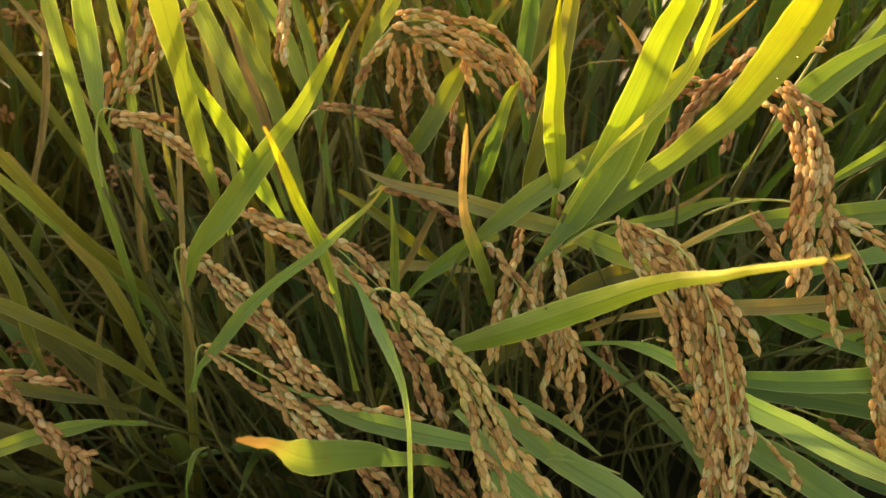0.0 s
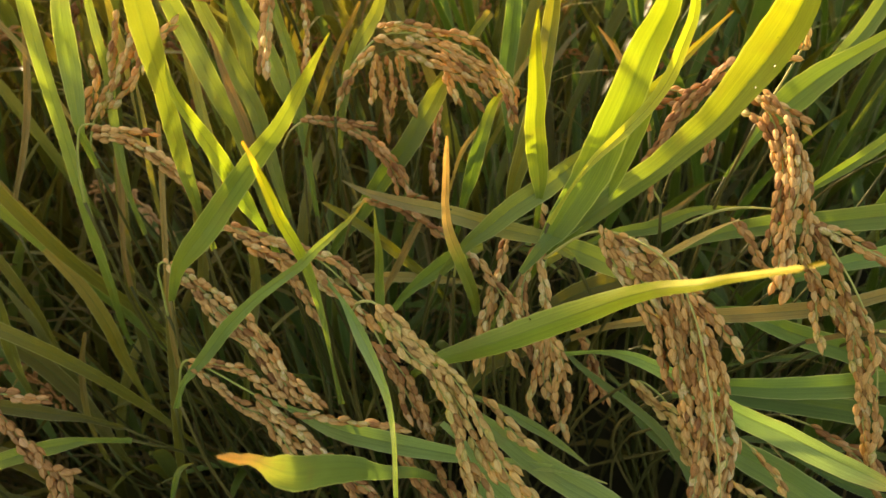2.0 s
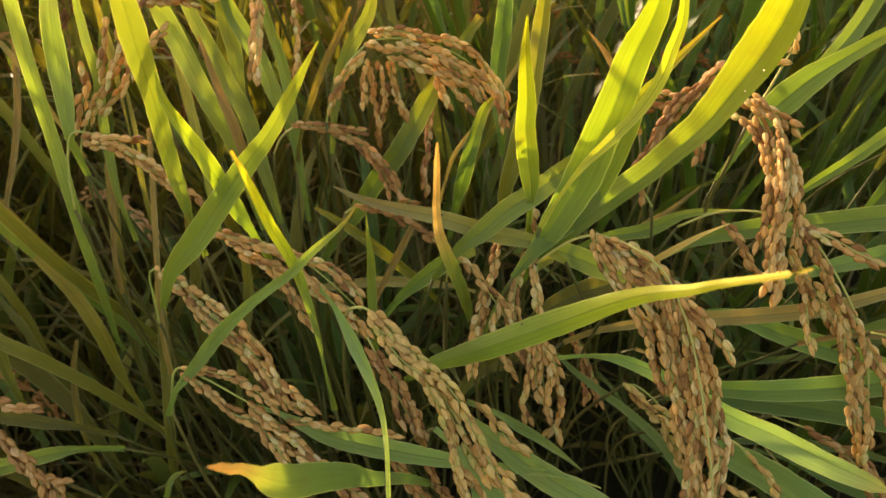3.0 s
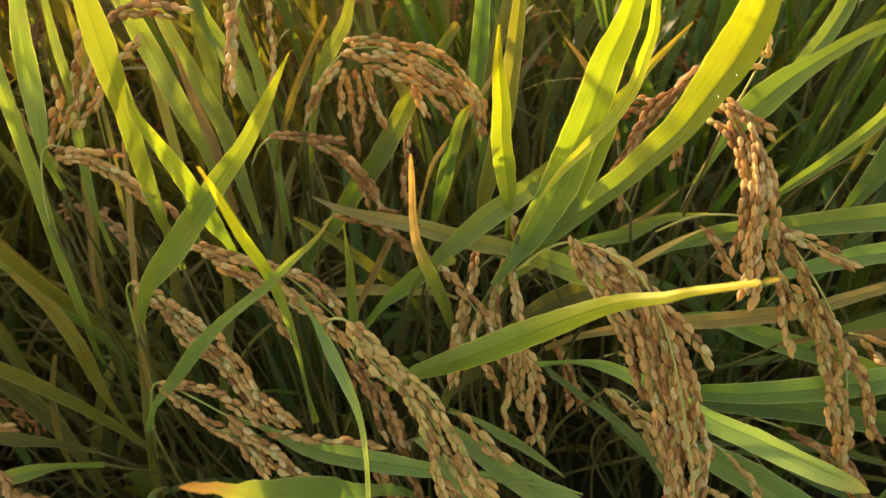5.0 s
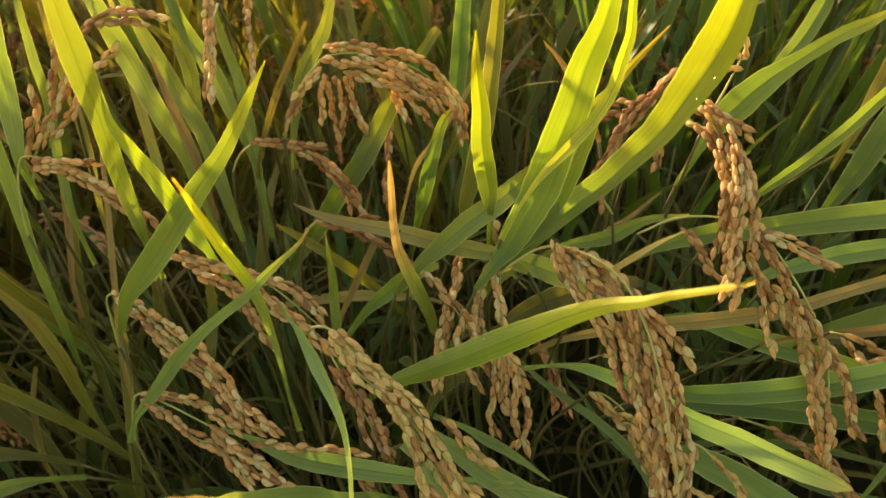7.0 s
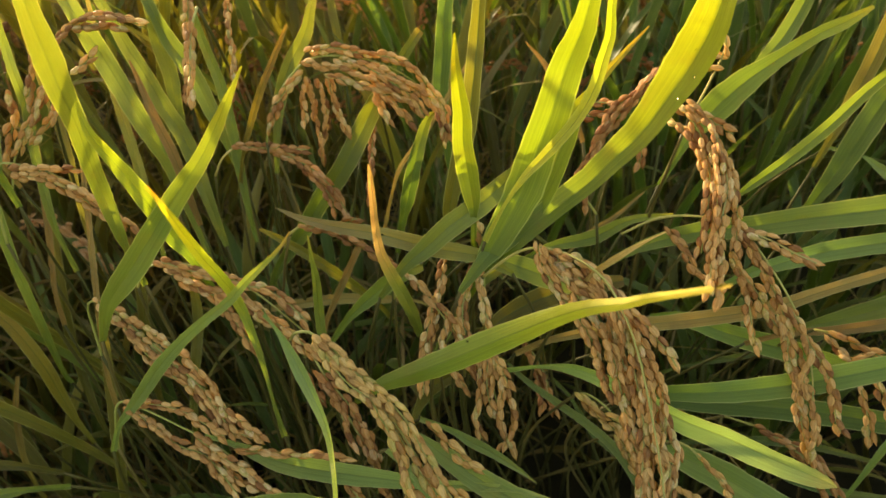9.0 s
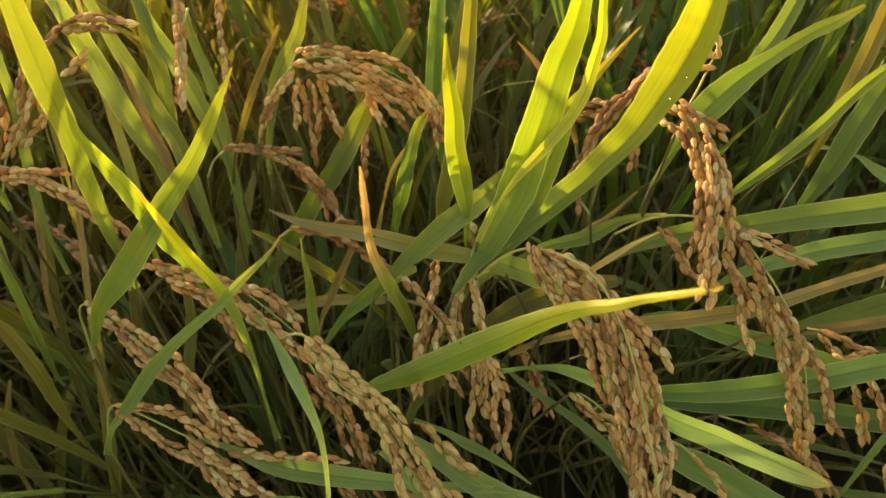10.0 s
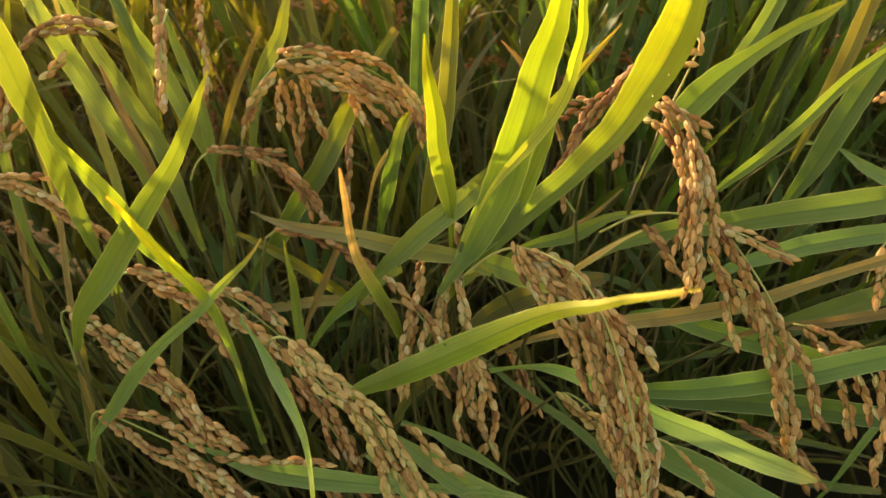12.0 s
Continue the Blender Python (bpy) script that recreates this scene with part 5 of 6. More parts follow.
strand(P, [(-0.022, 0.386, 0.838), (-0.010, 0.383, 0.841), (0.005, 0.381, 0.838), (0.020, 0.381, 0.835), (0.033, 0.380, 0.827), (0.042, 0.376, 0.815), (0.048, 0.373, 0.807), (0.047, 0.366, 0.794)])
strand(P, [(-0.025, 0.385, 0.833), (-0.007, 0.378, 0.831), (0.008, 0.374, 0.827), (0.017, 0.372, 0.821), (0.027, 0.371, 0.814), (0.035, 0.370, 0.807)])
strand(P, [(-0.013, 0.380, 0.827), (0.002, 0.374, 0.824), (0.014, 0.371, 0.820), (0.022, 0.370, 0.812), (0.030, 0.367, 0.802)])
strand(P, [(-0.007, 0.381, 0.835), (0.008, 0.376, 0.832), (0.020, 0.372, 0.825), (0.030, 0.372, 0.816), (0.036, 0.370, 0.807)])
strand(P, [(-0.029, 0.386, 0.825), (-0.038, 0.384, 0.817), (-0.045, 0.381, 0.807), (-0.050, 0.378, 0.797)])
strand(P, [(-0.028, 0.414, 0.809), (-0.027, 0.417, 0.789), (-0.025, 0.410, 0.773), (-0.024, 0.405, 0.759)])
strand(P, [(-0.016, 0.409, 0.811), (-0.013, 0.408, 0.794), (-0.006, 0.402, 0.779)])
strand(P, [(0.011, 0.378, 0.831), (0.027, 0.375, 0.823), (0.036, 0.375, 0.816), (0.042, 0.373, 0.810), (0.047, 0.369, 0.799), (0.049, 0.365, 0.791)])
strand(P, [(0.011, 0.372, 0.818), (0.017, 0.367, 0.803)])
strand(P, [(-0.031, 0.406, 0.807), (-0.031, 0.402, 0.787)])
strand(P, [(-0.021, 0.413, 0.807), (-0.019, 0.410, 0.789), (-0.022, 0.408, 0.771)])
S = stalk(-0.06, 0.56, "shaded rice panicle nodding beside green blades")
P = panicle(S, [(-0.088, 0.397, 0.758), (-0.080, 0.393, 0.773), (-0.066, 0.391, 0.782), (-0.047, 0.386, 0.781), (-0.031, 0.378, 0.773), (-0.018, 0.366, 0.758), (-0.009, 0.358, 0.749)], "russet")
strand(P, [(-0.070, 0.389, 0.782), (-0.053, 0.385, 0.782), (-0.041, 0.383, 0.782), (-0.030, 0.381, 0.782)])
strand(P, [(-0.047, 0.384, 0.779), (-0.033, 0.378, 0.775), (-0.022, 0.372, 0.768), (-0.014, 0.364, 0.759), (-0.009, 0.357, 0.751)])
strand(P, [(-0.031, 0.377, 0.770), (-0.022, 0.370, 0.762), (-0.016, 0.361, 0.752)])
S = stalk(0.02, 0.52, "small dull rice panicle behind a fading blade")
P = panicle(S, [(-0.040, 0.333, 0.759), (-0.031, 0.329, 0.767), (-0.018, 0.323, 0.768), (-0.006, 0.316, 0.766), (0.006, 0.309, 0.761), (0.015, 0.303, 0.757)], "russet")
strand(P, [(-0.031, 0.329, 0.766), (-0.018, 0.322, 0.768), (-0.006, 0.315, 0.766), (0.005, 0.308, 0.762), (0.015, 0.302, 0.758)])
strand(P, [(-0.012, 0.326, 0.770), (-0.003, 0.325, 0.772)])
S = stalk(-0.17, 0.44, "rice panicle with a yellow stem arching over")
P = panicle(S, [(-0.181, 0.328, 0.768), (-0.179, 0.329, 0.785), (-0.175, 0.331, 0.803), (-0.169, 0.331, 0.813), (-0.154, 0.326, 0.813), (-0.139, 0.320, 0.810), (-0.125, 0.313, 0.804), (-0.112, 0.305, 0.796)], "gold")
strand(P, [(-0.162, 0.326, 0.813), (-0.147, 0.322, 0.815), (-0.131, 0.319, 0.815)])
strand(P, [(-0.160, 0.324, 0.810), (-0.144, 0.319, 0.811), (-0.132, 0.314, 0.808), (-0.121, 0.308, 0.802), (-0.110, 0.303, 0.796), (-0.101, 0.297, 0.789)])
strand(P, [(-0.145, 0.321, 0.808), (-0.133, 0.315, 0.804), (-0.120, 0.308, 0.797), (-0.112, 0.302, 0.790)])
S = stalk(-0.16, 0.5, "upright golden rice panicle among blades")
P = panicle(S, [(-0.196, 0.380, 0.768), (-0.189, 0.382, 0.786), (-0.177, 0.383, 0.803), (-0.168, 0.388, 0.817), (-0.161, 0.393, 0.831), (-0.155, 0.400, 0.847)], "gold")
strand(P, [(-0.182, 0.388, 0.821), (-0.181, 0.381, 0.810), (-0.186, 0.376, 0.799), (-0.189, 0.372, 0.790)])
strand(P, [(-0.159, 0.385, 0.828), (-0.166, 0.381, 0.817), (-0.174, 0.376, 0.807), (-0.181, 0.371, 0.795)])
strand(P, [(-0.158, 0.392, 0.838), (-0.153, 0.382, 0.823), (-0.161, 0.376, 0.810), (-0.171, 0.373, 0.801)])
strand(P, [(-0.167, 0.399, 0.841), (-0.169, 0.391, 0.829), (-0.172, 0.383, 0.816)])
strand(P, [(-0.142, 0.383, 0.835), (-0.132, 0.389, 0.841)])
S = stalk(0.14, 0.5, "russet rice panicle behind a creased blade")
P = panicle(S, [(0.125, 0.325, 0.765), (0.117, 0.329, 0.779), (0.121, 0.335, 0.795), (0.132, 0.343, 0.811), (0.144, 0.348, 0.824), (0.155, 0.354, 0.833)], "russet")
strand(P, [(0.153, 0.350, 0.834), (0.143, 0.345, 0.825), (0.133, 0.341, 0.817), (0.125, 0.336, 0.808), (0.119, 0.330, 0.798), (0.112, 0.325, 0.789)])
strand(P, [(0.149, 0.348, 0.828), (0.139, 0.343, 0.819), (0.129, 0.338, 0.810), (0.121, 0.331, 0.799), (0.116, 0.325, 0.788), (0.115, 0.316, 0.775)])
strand(P, [(0.122, 0.351, 0.819), (0.133, 0.348, 0.819)])
strand(P, [(0.138, 0.345, 0.822), (0.131, 0.343, 0.816), (0.123, 0.335, 0.804)])
strand(P, [(0.121, 0.349, 0.812), (0.132, 0.348, 0.814)])
strand(P, [(0.160, 0.362, 0.793), (0.157, 0.357, 0.784), (0.155, 0.352, 0.776)])
S = stalk(-0.08, 0.54, "slim rice panicle hanging beside tall blades")
P = panicle(S, [(-0.079, 0.403, 0.858), (-0.081, 0.389, 0.852), (-0.082, 0.375, 0.839), (-0.083, 0.363, 0.824)], "gold")
strand(P, [(-0.081, 0.389, 0.853), (-0.082, 0.377, 0.841), (-0.082, 0.370, 0.832), (-0.083, 0.362, 0.823)])
strand(P, [(-0.084, 0.390, 0.851), (-0.081, 0.374, 0.836)])
S = stalk(0.04, 0.56, "thin rice panicle hanging in shade")
P = panicle(S, [(0.011, 0.435, 0.787), (0.008, 0.417, 0.781), (0.006, 0.397, 0.765), (0.004, 0.376, 0.741)], "russet")
strand(P, [(0.008, 0.412, 0.781), (0.006, 0.396, 0.766), (0.004, 0.383, 0.752), (0.004, 0.375, 0.742)])
S = stalk(0.15, 0.42, "yellow-green rice panicle low in the stand")
P = panicle(S, [(0.103, 0.254, 0.704), (0.108, 0.249, 0.709), (0.117, 0.240, 0.706), (0.125, 0.228, 0.696), (0.131, 0.217, 0.684)], "yellow")
strand(P, [(0.104, 0.248, 0.710), (0.111, 0.239, 0.708), (0.120, 0.234, 0.704), (0.126, 0.224, 0.696), (0.129, 0.217, 0.688)])
strand(P, [(0.107, 0.246, 0.705), (0.112, 0.239, 0.702), (0.118, 0.235, 0.699), (0.122, 0.231, 0.697)])
strand(P, [(0.120, 0.232, 0.698), (0.125, 0.221, 0.688), (0.130, 0.217, 0.683)])
S = stalk(0.12, 0.5, "dim rice panicle deep between the stalks")
P = panicle(S, [(0.087, 0.326, 0.673), (0.091, 0.321, 0.675), (0.100, 0.306, 0.664), (0.104, 0.289, 0.649)], "russet")
strand(P, [(0.089, 0.319, 0.677), (0.097, 0.307, 0.667), (0.101, 0.297, 0.658), (0.105, 0.287, 0.648)])
strand(P, [(0.093, 0.310, 0.670), (0.098, 0.296, 0.656), (0.097, 0.289, 0.649)])
S = stalk(0.19, 0.36, "thin rice branch with few yellowish grains")
P = panicle(S, [(0.147, 0.224, 0.699), (0.151, 0.217, 0.702), (0.156, 0.208, 0.700), (0.165, 0.199, 0.692)], "yellow")
strand(P, [(0.154, 0.211, 0.702), (0.158, 0.205, 0.699), (0.162, 0.202, 0.696), (0.166, 0.198, 0.691)])
strand(P, [(0.146, 0.206, 0.686), (0.154, 0.200, 0.682), (0.163, 0.194, 0.679)])
S = stalk(0.32, 0.42, "rice panicle with mottled grains")
P = panicle(S, [(0.229, 0.265, 0.727), (0.234, 0.256, 0.732), (0.243, 0.246, 0.732), (0.253, 0.234, 0.724), (0.257, 0.220, 0.711), (0.251, 0.201, 0.689)], "gold")
strand(P, [(0.230, 0.253, 0.732), (0.235, 0.244, 0.727), (0.244, 0.242, 0.732)])
strand(P, [(0.232, 0.254, 0.735), (0.240, 0.247, 0.733), (0.249, 0.240, 0.731)])
strand(P, [(0.247, 0.235, 0.721), (0.251, 0.226, 0.713), (0.252, 0.217, 0.706)])
strand(P, [(0.256, 0.230, 0.722), (0.255, 0.214, 0.706), (0.247, 0.197, 0.685)])
strand(P, [(0.245, 0.237, 0.710), (0.247, 0.229, 0.701), (0.247, 0.220, 0.690)])
strand(P, [(0.260, 0.233, 0.729), (0.263, 0.221, 0.718), (0.257, 0.203, 0.697)])
S = stalk(0.28, 0.46, "dim rice panicle close to the ground")
P = panicle(S, [(0.193, 0.260, 0.668), (0.207, 0.248, 0.671), (0.221, 0.235, 0.668), (0.233, 0.223, 0.660), (0.243, 0.213, 0.652)], "russet")
strand(P, [(0.206, 0.246, 0.672), (0.216, 0.239, 0.670), (0.228, 0.231, 0.669), (0.235, 0.221, 0.661), (0.240, 0.214, 0.655)])
strand(P, [(0.222, 0.234, 0.665), (0.229, 0.225, 0.658), (0.235, 0.215, 0.650)])
S = stalk(0.35, 0.44, "rice panicle at the edge with pale grains")
P = panicle(S, [(0.287, 0.287, 0.761), (0.277, 0.282, 0.762), (0.267, 0.274, 0.759), (0.261, 0.266, 0.751)], "gold")
strand(P, [(0.273, 0.277, 0.763), (0.267, 0.270, 0.757), (0.261, 0.269, 0.757)])
strand(P, [(0.273, 0.273, 0.761), (0.268, 0.264, 0.752), (0.263, 0.257, 0.744)])
strand(P, [(0.317, 0.355, 0.802), (0.307, 0.356, 0.805), (0.300, 0.353, 0.804)])
S = stalk(-0.02, 0.34, "russet rice panicle under a curled blade")
P = panicle(S, [(-0.050, 0.210, 0.690), (-0.041, 0.207, 0.698), (-0.030, 0.200, 0.696), (-0.020, 0.189, 0.689)], "russet")
strand(P, [(-0.035, 0.201, 0.700), (-0.026, 0.196, 0.697), (-0.020, 0.188, 0.690)])
strand(P, [(-0.038, 0.202, 0.696), (-0.031, 0.195, 0.691), (-0.026, 0.188, 0.686)])
strand(P, [(-0.014, 0.223, 0.687), (-0.007, 0.214, 0.679), (0.002, 0.204, 0.670)])
S = stalk(-0.19, 0.52, "arching rice panicle among tall blades")
P = panicle(S, [(-0.163, 0.395, 0.832), (-0.152, 0.389, 0.846), (-0.139, 0.386, 0.857), (-0.125, 0.383, 0.863), (-0.110, 0.379, 0.863), (-0.100, 0.374, 0.859)], "gold")
strand(P, [(-0.145, 0.381, 0.853), (-0.134, 0.380, 0.861), (-0.122, 0.377, 0.865), (-0.111, 0.374, 0.865), (-0.101, 0.371, 0.863)])
strand(P, [(-0.135, 0.381, 0.858), (-0.121, 0.377, 0.861), (-0.108, 0.372, 0.860)])
strand(P, [(-0.154, 0.384, 0.837), (-0.161, 0.380, 0.825), (-0.168, 0.373, 0.812)])
S = stalk(-0.1, 0.56, "slim rice panicle hanging between blades")
P = panicle(S, [(-0.092, 0.452, 0.865), (-0.090, 0.437, 0.855), (-0.090, 0.421, 0.838), (-0.093, 0.399, 0.812)], "gold")
strand(P, [(-0.090, 0.435, 0.855), (-0.090, 0.420, 0.839), (-0.091, 0.407, 0.825), (-0.093, 0.396, 0.810)])
strand(P, [(-0.069, 0.441, 0.855), (-0.069, 0.423, 0.836), (-0.068, 0.410, 0.822), (-0.068, 0.399, 0.808)])
S = stalk(0.24, 0.46, "small greenish rice branch with sparse grains")
P = panicle(S, [(0.163, 0.320, 0.825), (0.165, 0.319, 0.832), (0.169, 0.319, 0.846), (0.173, 0.321, 0.859), (0.172, 0.324, 0.868)], "yellow")
strand(P, [(0.174, 0.321, 0.858), (0.172, 0.323, 0.863), (0.168, 0.324, 0.866)])
strand(P, [(0.172, 0.321, 0.854), (0.168, 0.322, 0.856), (0.165, 0.322, 0.855)])
strand(P, [(0.170, 0.319, 0.850), (0.167, 0.320, 0.850), (0.161, 0.318, 0.848)])

# ---- the stand behind and around ----
NARROW = np.array([-1, -0.5, 0.0, 0.5, 1])


def wild_blade(base, heading, rise, length, width, droop):
    """Control rows of a blade that leaves base upwards and bends over."""
    rows, p = [], np.array(base, float)
    lean = math.pi / 2 - rise
    steps = 7
    for i in range(steps + 1):
        s = i / steps
        w = width * (0.55 + 0.45 * min(1, s * 4)) * (1 - max(0, (s - 0.45) / 0.55) ** 1.6) + 0.0004
        rows.append((*p, w))
        a = lean + droop * s * s
        p = p + length / steps * np.array((math.sin(a) * math.cos(heading), math.sin(a) * math.sin(heading), math.cos(a)))
    return rows


def wild_panicle(top, heading, hang, rng):
    """Rachis and husks of a background panicle in one mesh."""
    rachis = []
    p, a = np.array(top, float), 0.15
    for i in range(8):
        rachis.append(p.copy())
        p = p + 0.02 * np.array((math.sin(a) * math.cos(heading), math.sin(a) * math.sin(heading), math.cos(a)))
        a = min(2.9, a + hang)
    V, F = tube_data(rachis, [0.0009] * 8, 16, 4)
    V, F = list(V), list(F)
    hv, hf = husk_mesh(0.4, 1.05)
    line, _ = spline(rachis, 26)
    tan = unit(np.gradient(line, axis=0))
    for i in range(6, 26):
        for _ in range(3):
            off = np.array([rng.uniform(-1, 1) for _ in range(3)]) * 0.006
            m = grain_pose(line[i] + off, tan[i] + (0, 0, -0.25), rng.uniform(0, 6.3), rng.uniform(0.1, 0.5), 0.001, rng.uniform(0.95, 1.15))
            at = len(V)
            V += [np.array(m @ Vector(v)) for v in hv]
            F += [tuple(at + q for q in f) for f in hf]
    return V, F


def rice_plant(seed, tillers, tall, spread, panicles=2, label="", straws=0, ripe=True):
    """A whole hill of rice: culms, blades, withered blades and a few panicles, rooted at its origin."""
    rng = random.Random(seed)
    plant = tagged(new("rice_plant"), label, "rice plant", "rice plants of the field")
    for i in range(tillers):
        h = rng.uniform(0, 6.28)
        out = rng.uniform(0.2, 1.0) * spread
        foot = np.array((math.cos(h), math.sin(h), 0)) * rng.uniform(0.0, 0.03)
        top = foot + np.array((math.cos(h) * out, math.sin(h) * out, tall * rng.uniform(0.62, 0.78)))
        mid = (foot + top) / 2 + (0, 0, 0.04)
        v, f = tube_data([foot - (0, 0, 0.02), mid, top], [0.003, 0.0026, 0.0014], 9, 5)
        part("culm", mesh_of("culm", v, f, CULM), plant)
        for k, level in enumerate((0.38, 0.62, 0.84, 1.0)):
            if rng.random() < 0.12:
                continue
            base = foot + (top - foot) * level
            h2 = h + rng.uniform(-1.3, 1.3)
            low = level < 0.5
            kind = rng.choice(("dry", "dry", "ochre", "ochre", "olive") if ripe else ("deep", "olive", "deep", "ochre")) if low else rng.choice(("olive", "olive", "ochre", "ochre", "warm", "fade") if ripe else ("deep", "deep", "deep", "olive"))
            rows = wild_blade(base, h2, rng.uniform(1.05, 1.45), tall * rng.uniform(0.28, 0.42), rng.uniform(0.009, 0.0135), rng.uniform(0.2, 1.5) if not low else rng.uniform(0.8, 2.2))
            face = (-math.cos(h2) * 0.7 + 0.3 * rng.uniform(-1, 1), -math.sin(h2) * 0.7 + 0.3 * rng.uniform(-1, 1), 0.7)
            v, f, uv = blade_data(rows, face, 14, rng.uniform(0.15, 0.35), NARROW, rng.uniform(0, 6))
            part("leaf", mesh_of("leaf", v, f, LEAF[kind], uv), plant)
        if i < panicles:
            v, f = wild_panicle(top, h + rng.uniform(-0.5, 0.5), rng.uniform(0.3, 0.5), rng)
            part("panicle", mesh_of("panicle", v, f, HUSK["russet"]), plant)
    V, F, U = [], [], []
    for _ in range(straws):
        h = rng.uniform(0, 6.28)
        base = np.array((rng.uniform(-1, 1) * spread, rng.uniform(-1, 1) * spread, tall * rng.uniform(0.05, 0.6)))
        rows = wild_blade(base, h, rng.choice((rng.uniform(-0.2, 0.5), rng.uniform(0.6, 1.5))), rng.uniform(0.1, 0.28), rng.uniform(0.0014, 0.004), rng.uniform(0.2, 1.5))
        v, f, uv = blade_data(rows, (-math.cos(h), -math.sin(h), 0.7), 8, 0.3, np.array([-1, 0, 1]))
        F += [tuple(len(V) + q for q in g) for g in f]
        V += list(v)
        U += list(uv)
    if straws:
        tagged(part("withered_leaves", mesh_of("withered_leaves", V, F, LEAF["dry"], U), plant, "tangle of thin dry straw-coloured leaves"), kind="stuff")
    return plant


TONES = (
    "ripening rice plant with olive-yellow blades and withered lower leaves",
    "rice plant with olive blades and brown hanging panicles",
    "tall rice plant with narrow yellowing blades in shade",
    "rice plant with straw-coloured blades and tangled dry leaves",
    "dense green rice plant with upright blades",
)
# drier tones to the left also stand in for the sun haze there
RIPE = [rice_plant(11 + i, 11, 0.88, 0.11, 2 + i % 2, TONES[i], 85) for i in range(4)]
GREEN = [rice_plant(51 + i, 12, 0.88, 0.11, i % 2, TONES[4], 16, False) for i in range(2)]
LOW_RIPE = [rice_plant(31 + i, 9, 0.56, 0.09, 0, TONES[3], 46) for i in range(2)]
LOW_GREEN = [rice_plant(41, 9, 0.56, 0.09, 0, TONES[4], 12, False)]
rng = random.Random(5)
first = set()


def plant_at(kinds, x, y, size=1.0, dice=rng):
    ob = dice.choice(kinds)
    m = pose(x, y, 0, dice.uniform(-3, 3), dice.uniform(-3, 3), dice.uniform(0, 360)) @ Matrix.Scale(size, 4)
    if ob in first:
        got = copy_thing(ob, m)
        got.scale = (size, size, size)
    else:
        first.add(ob)
        ob.matrix_basis = m


def hill(x, y, seed):
    """A hill on the sunward side: its seed, picked for the shade it casts, gives its height, turn and lean."""
    dice = random.Random(seed)
    plant_at(RIPE, x + dice.uniform(-0.04, 0.04), y + dice.uniform(-0.04, 0.04), dice.uniform(0.86, 1.12), dice)


# hills under and just behind the near stalks stay low
for x in (-0.42, -0.26, -0.1, 0.38):
    plant_at(LOW_RIPE if x < -0.15 else LOW_GREEN, x + rng.uniform(-0.02, 0.02), 0.47 + rng.uniform(-0.02, 0.02))
for x in (-0.5, -0.34, -0.18, -0.02, 0.32, 0.48):
    plant_at(LOW_RIPE if x < -0.15 else LOW_GREEN, x + rng.uniform(-0.02, 0.02), 0.58 + rng.uniform(-0.02, 0.02), 1.05)
# seeds chosen by where the hills' shadows fall on the near blades
SUNWARD = ((6, 47, 58, 205, 0), (145, 366, 90, 109, 223), (27, 231, 93, 90, 127), (19, 2, 296, 161, 10))
for j, y in enumerate((0.7, 0.86, 1.05, 1.26)):
    for i in range(-4 - j, 5 + j):
        x = i * 0.17 + (j % 2) * 0.08
        if -4 <= i <= 0:
            hill(x, y, SUNWARD[j][i + 4])
        else:
            plant_at(RIPE if x < 0 else GREEN, x + rng.uniform(-0.03, 0.03), y + rng.uniform(-0.03, 0.03), rng.uniform(0.94, 1.06) if i > 0 else rng.uniform(0.84, 0.94))
# a further clump, added towards the sun to shade the near blades
CLUMP = ((-0.5, 0.6, 33), (-0.62, 0.7, 266), (-0.54, 0.8, 301), (-0.7, 0.84, 23), (-0.74, 0.62, 68), (-0.47, 0.53, 30), (-0.58, 0.5, 324))
for x, y, seed in CLUMP:
    hill(x, y, seed)


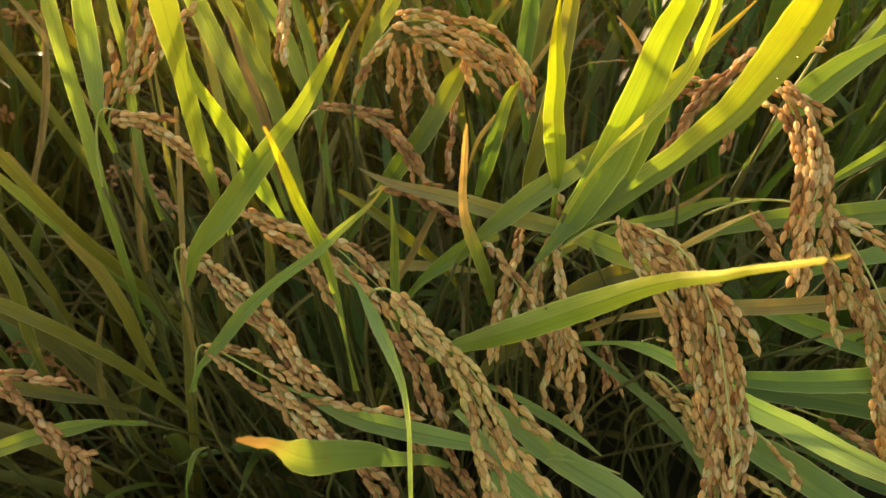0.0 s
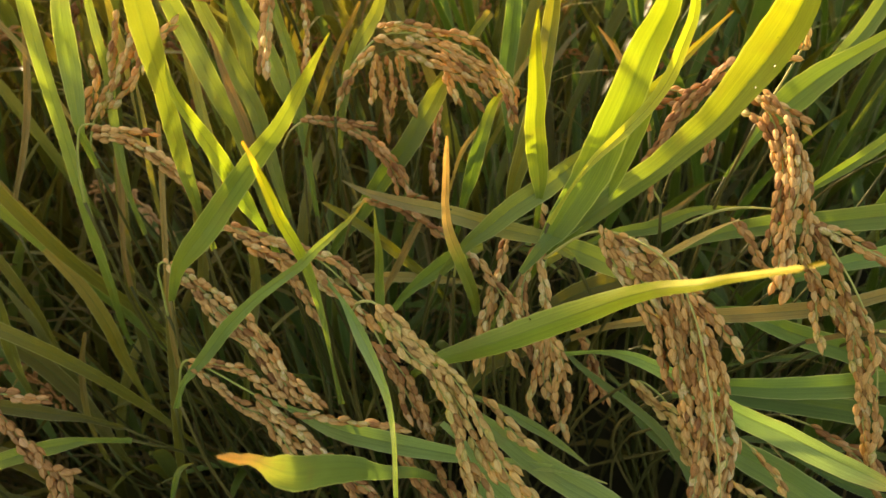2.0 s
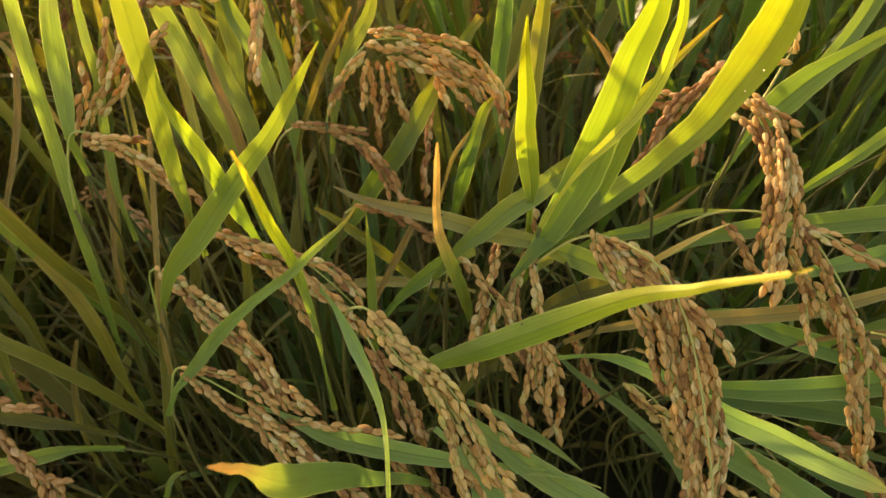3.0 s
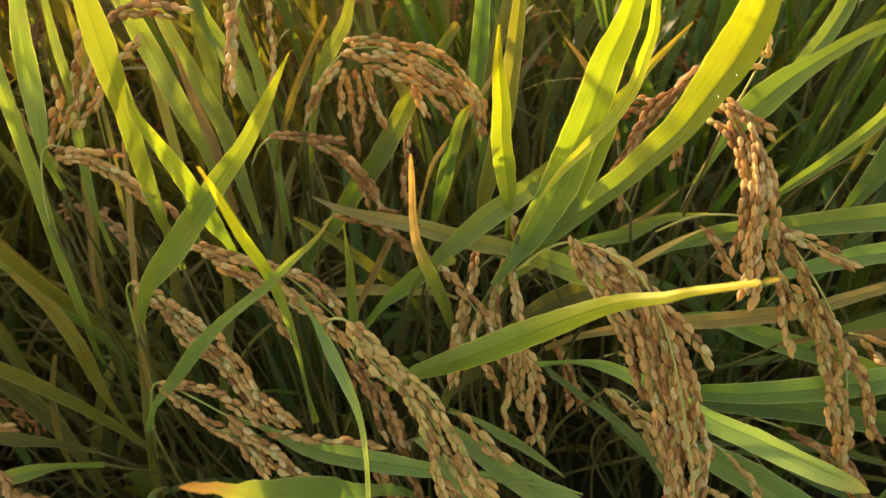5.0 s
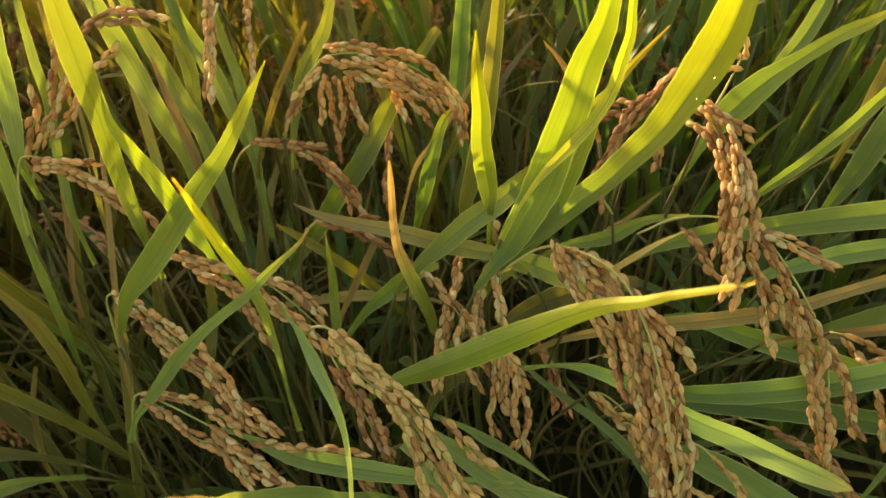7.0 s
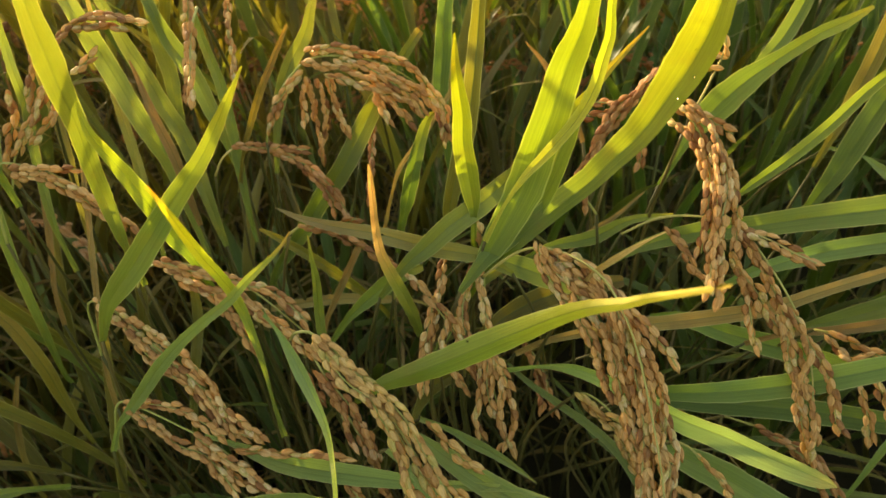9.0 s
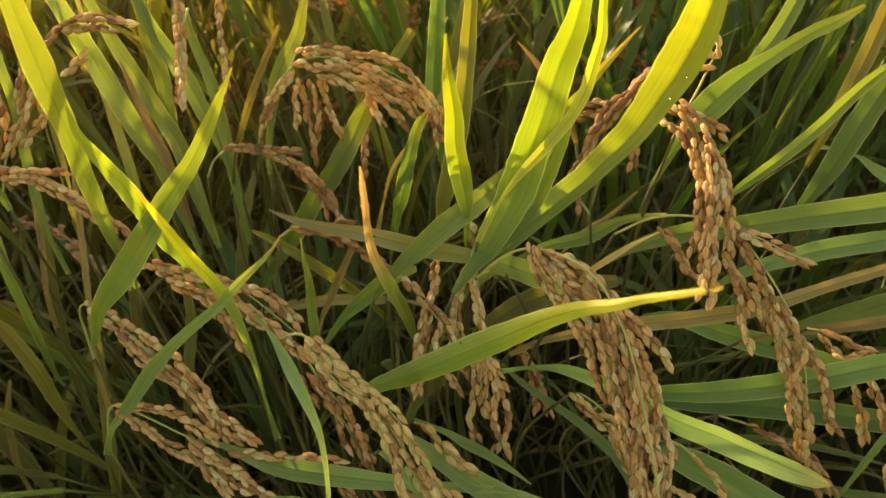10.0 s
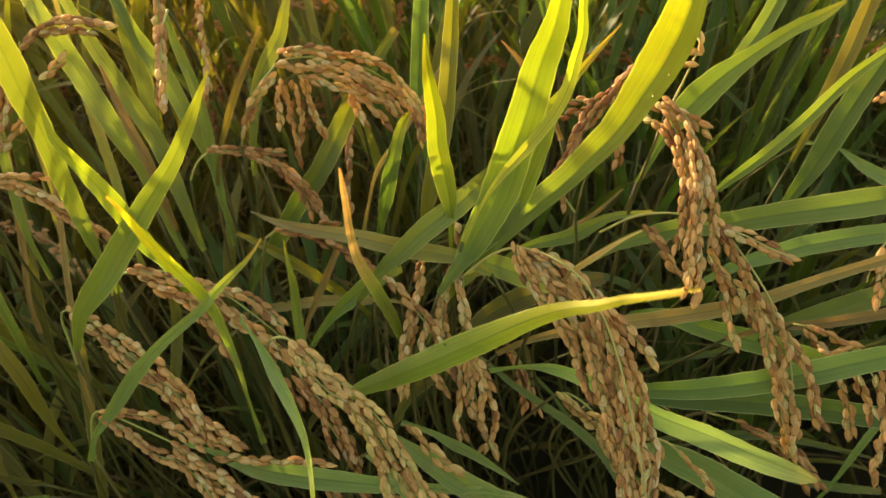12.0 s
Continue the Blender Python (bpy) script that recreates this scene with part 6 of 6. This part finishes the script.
def field():
    """The rest of the paddy: rows of rice out to some metres, too many to count."""
    far = random.Random(77)
    blocks = []
    for _ in range(5):
        V, F, U, M = [], [], [], []
        for _ in range(16):
            h = far.uniform(0, 6.28)
            base = (far.uniform(-0.06, 0.06), far.uniform(-0.06, 0.06), far.uniform(0.0, 0.5))
            rows = wild_blade(base, h, far.uniform(1.15, 1.5), far.uniform(0.38, 0.5), far.uniform(0.01, 0.014), far.uniform(0.2, 1.4))
            v, f, uv = blade_data(rows, (-math.cos(h), -math.sin(h), 0.6), 7, 0.25, np.array([-1, 0, 1]))
            F += [tuple(len(V) + q for q in g) for g in f]
            M += [far.choice((0, 1, 1, 2, 2))] * len(f)
            V += list(v)
            U += list(uv)
        blocks.append((np.array(V), F, np.array(U), M))
    V, F, U, M, at = [], [], [], [], 0
    for i in range(-30, 31):
        for j in range(0, 40):
            x, y = i * 0.15, j * 0.15
            if y < 0.1 or abs(x) < 0.5 and y < 1.0 or abs(x) < 1.15 and 0.5 < y < 1.4:
                continue
            x, y = x + far.uniform(-0.05, 0.05), y + far.uniform(-0.05, 0.05)
            v, f, u, m = far.choice(blocks)
            a, k = far.uniform(0, 6.28), far.uniform(0.92, 1.1)
            turned = v @ np.array(((math.cos(a), math.sin(a), 0), (-math.sin(a), math.cos(a), 0), (0, 0, 1))) * k
            V.append(turned + (x, y, 0))
            U.append(u)
            F += [tuple(at + q for q in g) for g in f]
            M += m
            at += len(v)
    # lower growth along the near edge, out of view, added to block skylight
    for i in range(-32, 33):
        for j in range(-13, 2):
            x, y = i * 0.14 + far.uniform(-0.04, 0.04), j * 0.14 + far.uniform(-0.04, 0.04)
            v, f, u, m = far.choice(blocks)
            a = far.uniform(0, 6.28)
            turned = v @ np.array(((math.cos(a), math.sin(a), 0), (-math.sin(a), math.cos(a), 0), (0, 0, 0.55 if abs(x) < 0.6 and y > -0.06 else 0.92)))
            V.append(turned + (x, y, 0))
            U.append(u)
            F += [tuple(at + q for q in g) for g in f]
            M += m
            at += len(v)
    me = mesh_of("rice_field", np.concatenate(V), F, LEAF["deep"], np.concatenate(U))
    for key in ("olive", "ochre"):
        me.materials.append(LEAF[key])
    me.polygons.foreach_set("material_index", M)
    tagged(new("rice_field", me), "rows of ripening rice reaching across the paddy", "rice field", kind="stuff")


field()


# ---- dew ----
GLASS, t, bsdf, out = graph("dew_water")
bsdf.inputs["Transmission Weight"].default_value, bsdf.inputs["IOR"].default_value, bsdf.inputs["Roughness"].default_value = 1.0, 1.33, 0.02


def dew_drop(place, normal, size):
    """A bead of water, flattened where it sits on the blade."""
    bm = bmesh.new()
    bmesh.ops.create_icosphere(bm, subdivisions=2, radius=size)
    for v in bm.verts:
        v.co.z = max(v.co.z, -0.45 * size) * (0.85 + 0.1 * noise.noise(v.co * 900))
    me = bpy.data.meshes.new("dew_drop")
    bm.to_mesh(me)
    bm.free()
    me.polygons.foreach_set("use_smooth", [True] * len(me.polygons))
    me.materials.append(GLASS)
    ob = new("dew_drop", me)
    n = Vector(normal)
    if n.y > 0:
        n = -n
    ob.matrix_basis = Matrix.LocRotScale(Vector(place) + n * size * 0.35, n.to_track_quat("Z", "Y"), None)
    tagged(ob, "clear dew drop clinging to a rice blade", "dew drop", "dew drops on the blades")


for place, normal, size in (
    ((0.0421, 0.22, 0.7834), (-0.65, -0.76, 0.06), 0.0006),
    ((-0.0539, 0.2356, 0.7998), (-0.31, -0.95, 0.05), 0.0007),
    ((0.1447, 0.2892, 0.8735), (-0.21, -0.91, -0.36), 0.0007),
    ((0.1447, 0.2854, 0.8631), (-0.98, -0.08, 0.19), 0.0007),
    ((0.141, 0.2892, 0.8515), (-0.94, -0.1, 0.32), 0.0006),
    ((-0.0422, 0.1359, 0.7963), (0.79, -0.61, -0.08), 0.0005),
    ((0.0276, 0.288, 0.7699), (-0.33, -0.87, 0.37), 0.0007),
    ((0.0933, 0.279, 0.8447), (-0.75, -0.66, 0.08), 0.0008),
    ((0.0103, 0.2516, 0.8166), (0.12, -0.94, -0.31), 0.0006),
):
    dew_drop(place, normal, size)
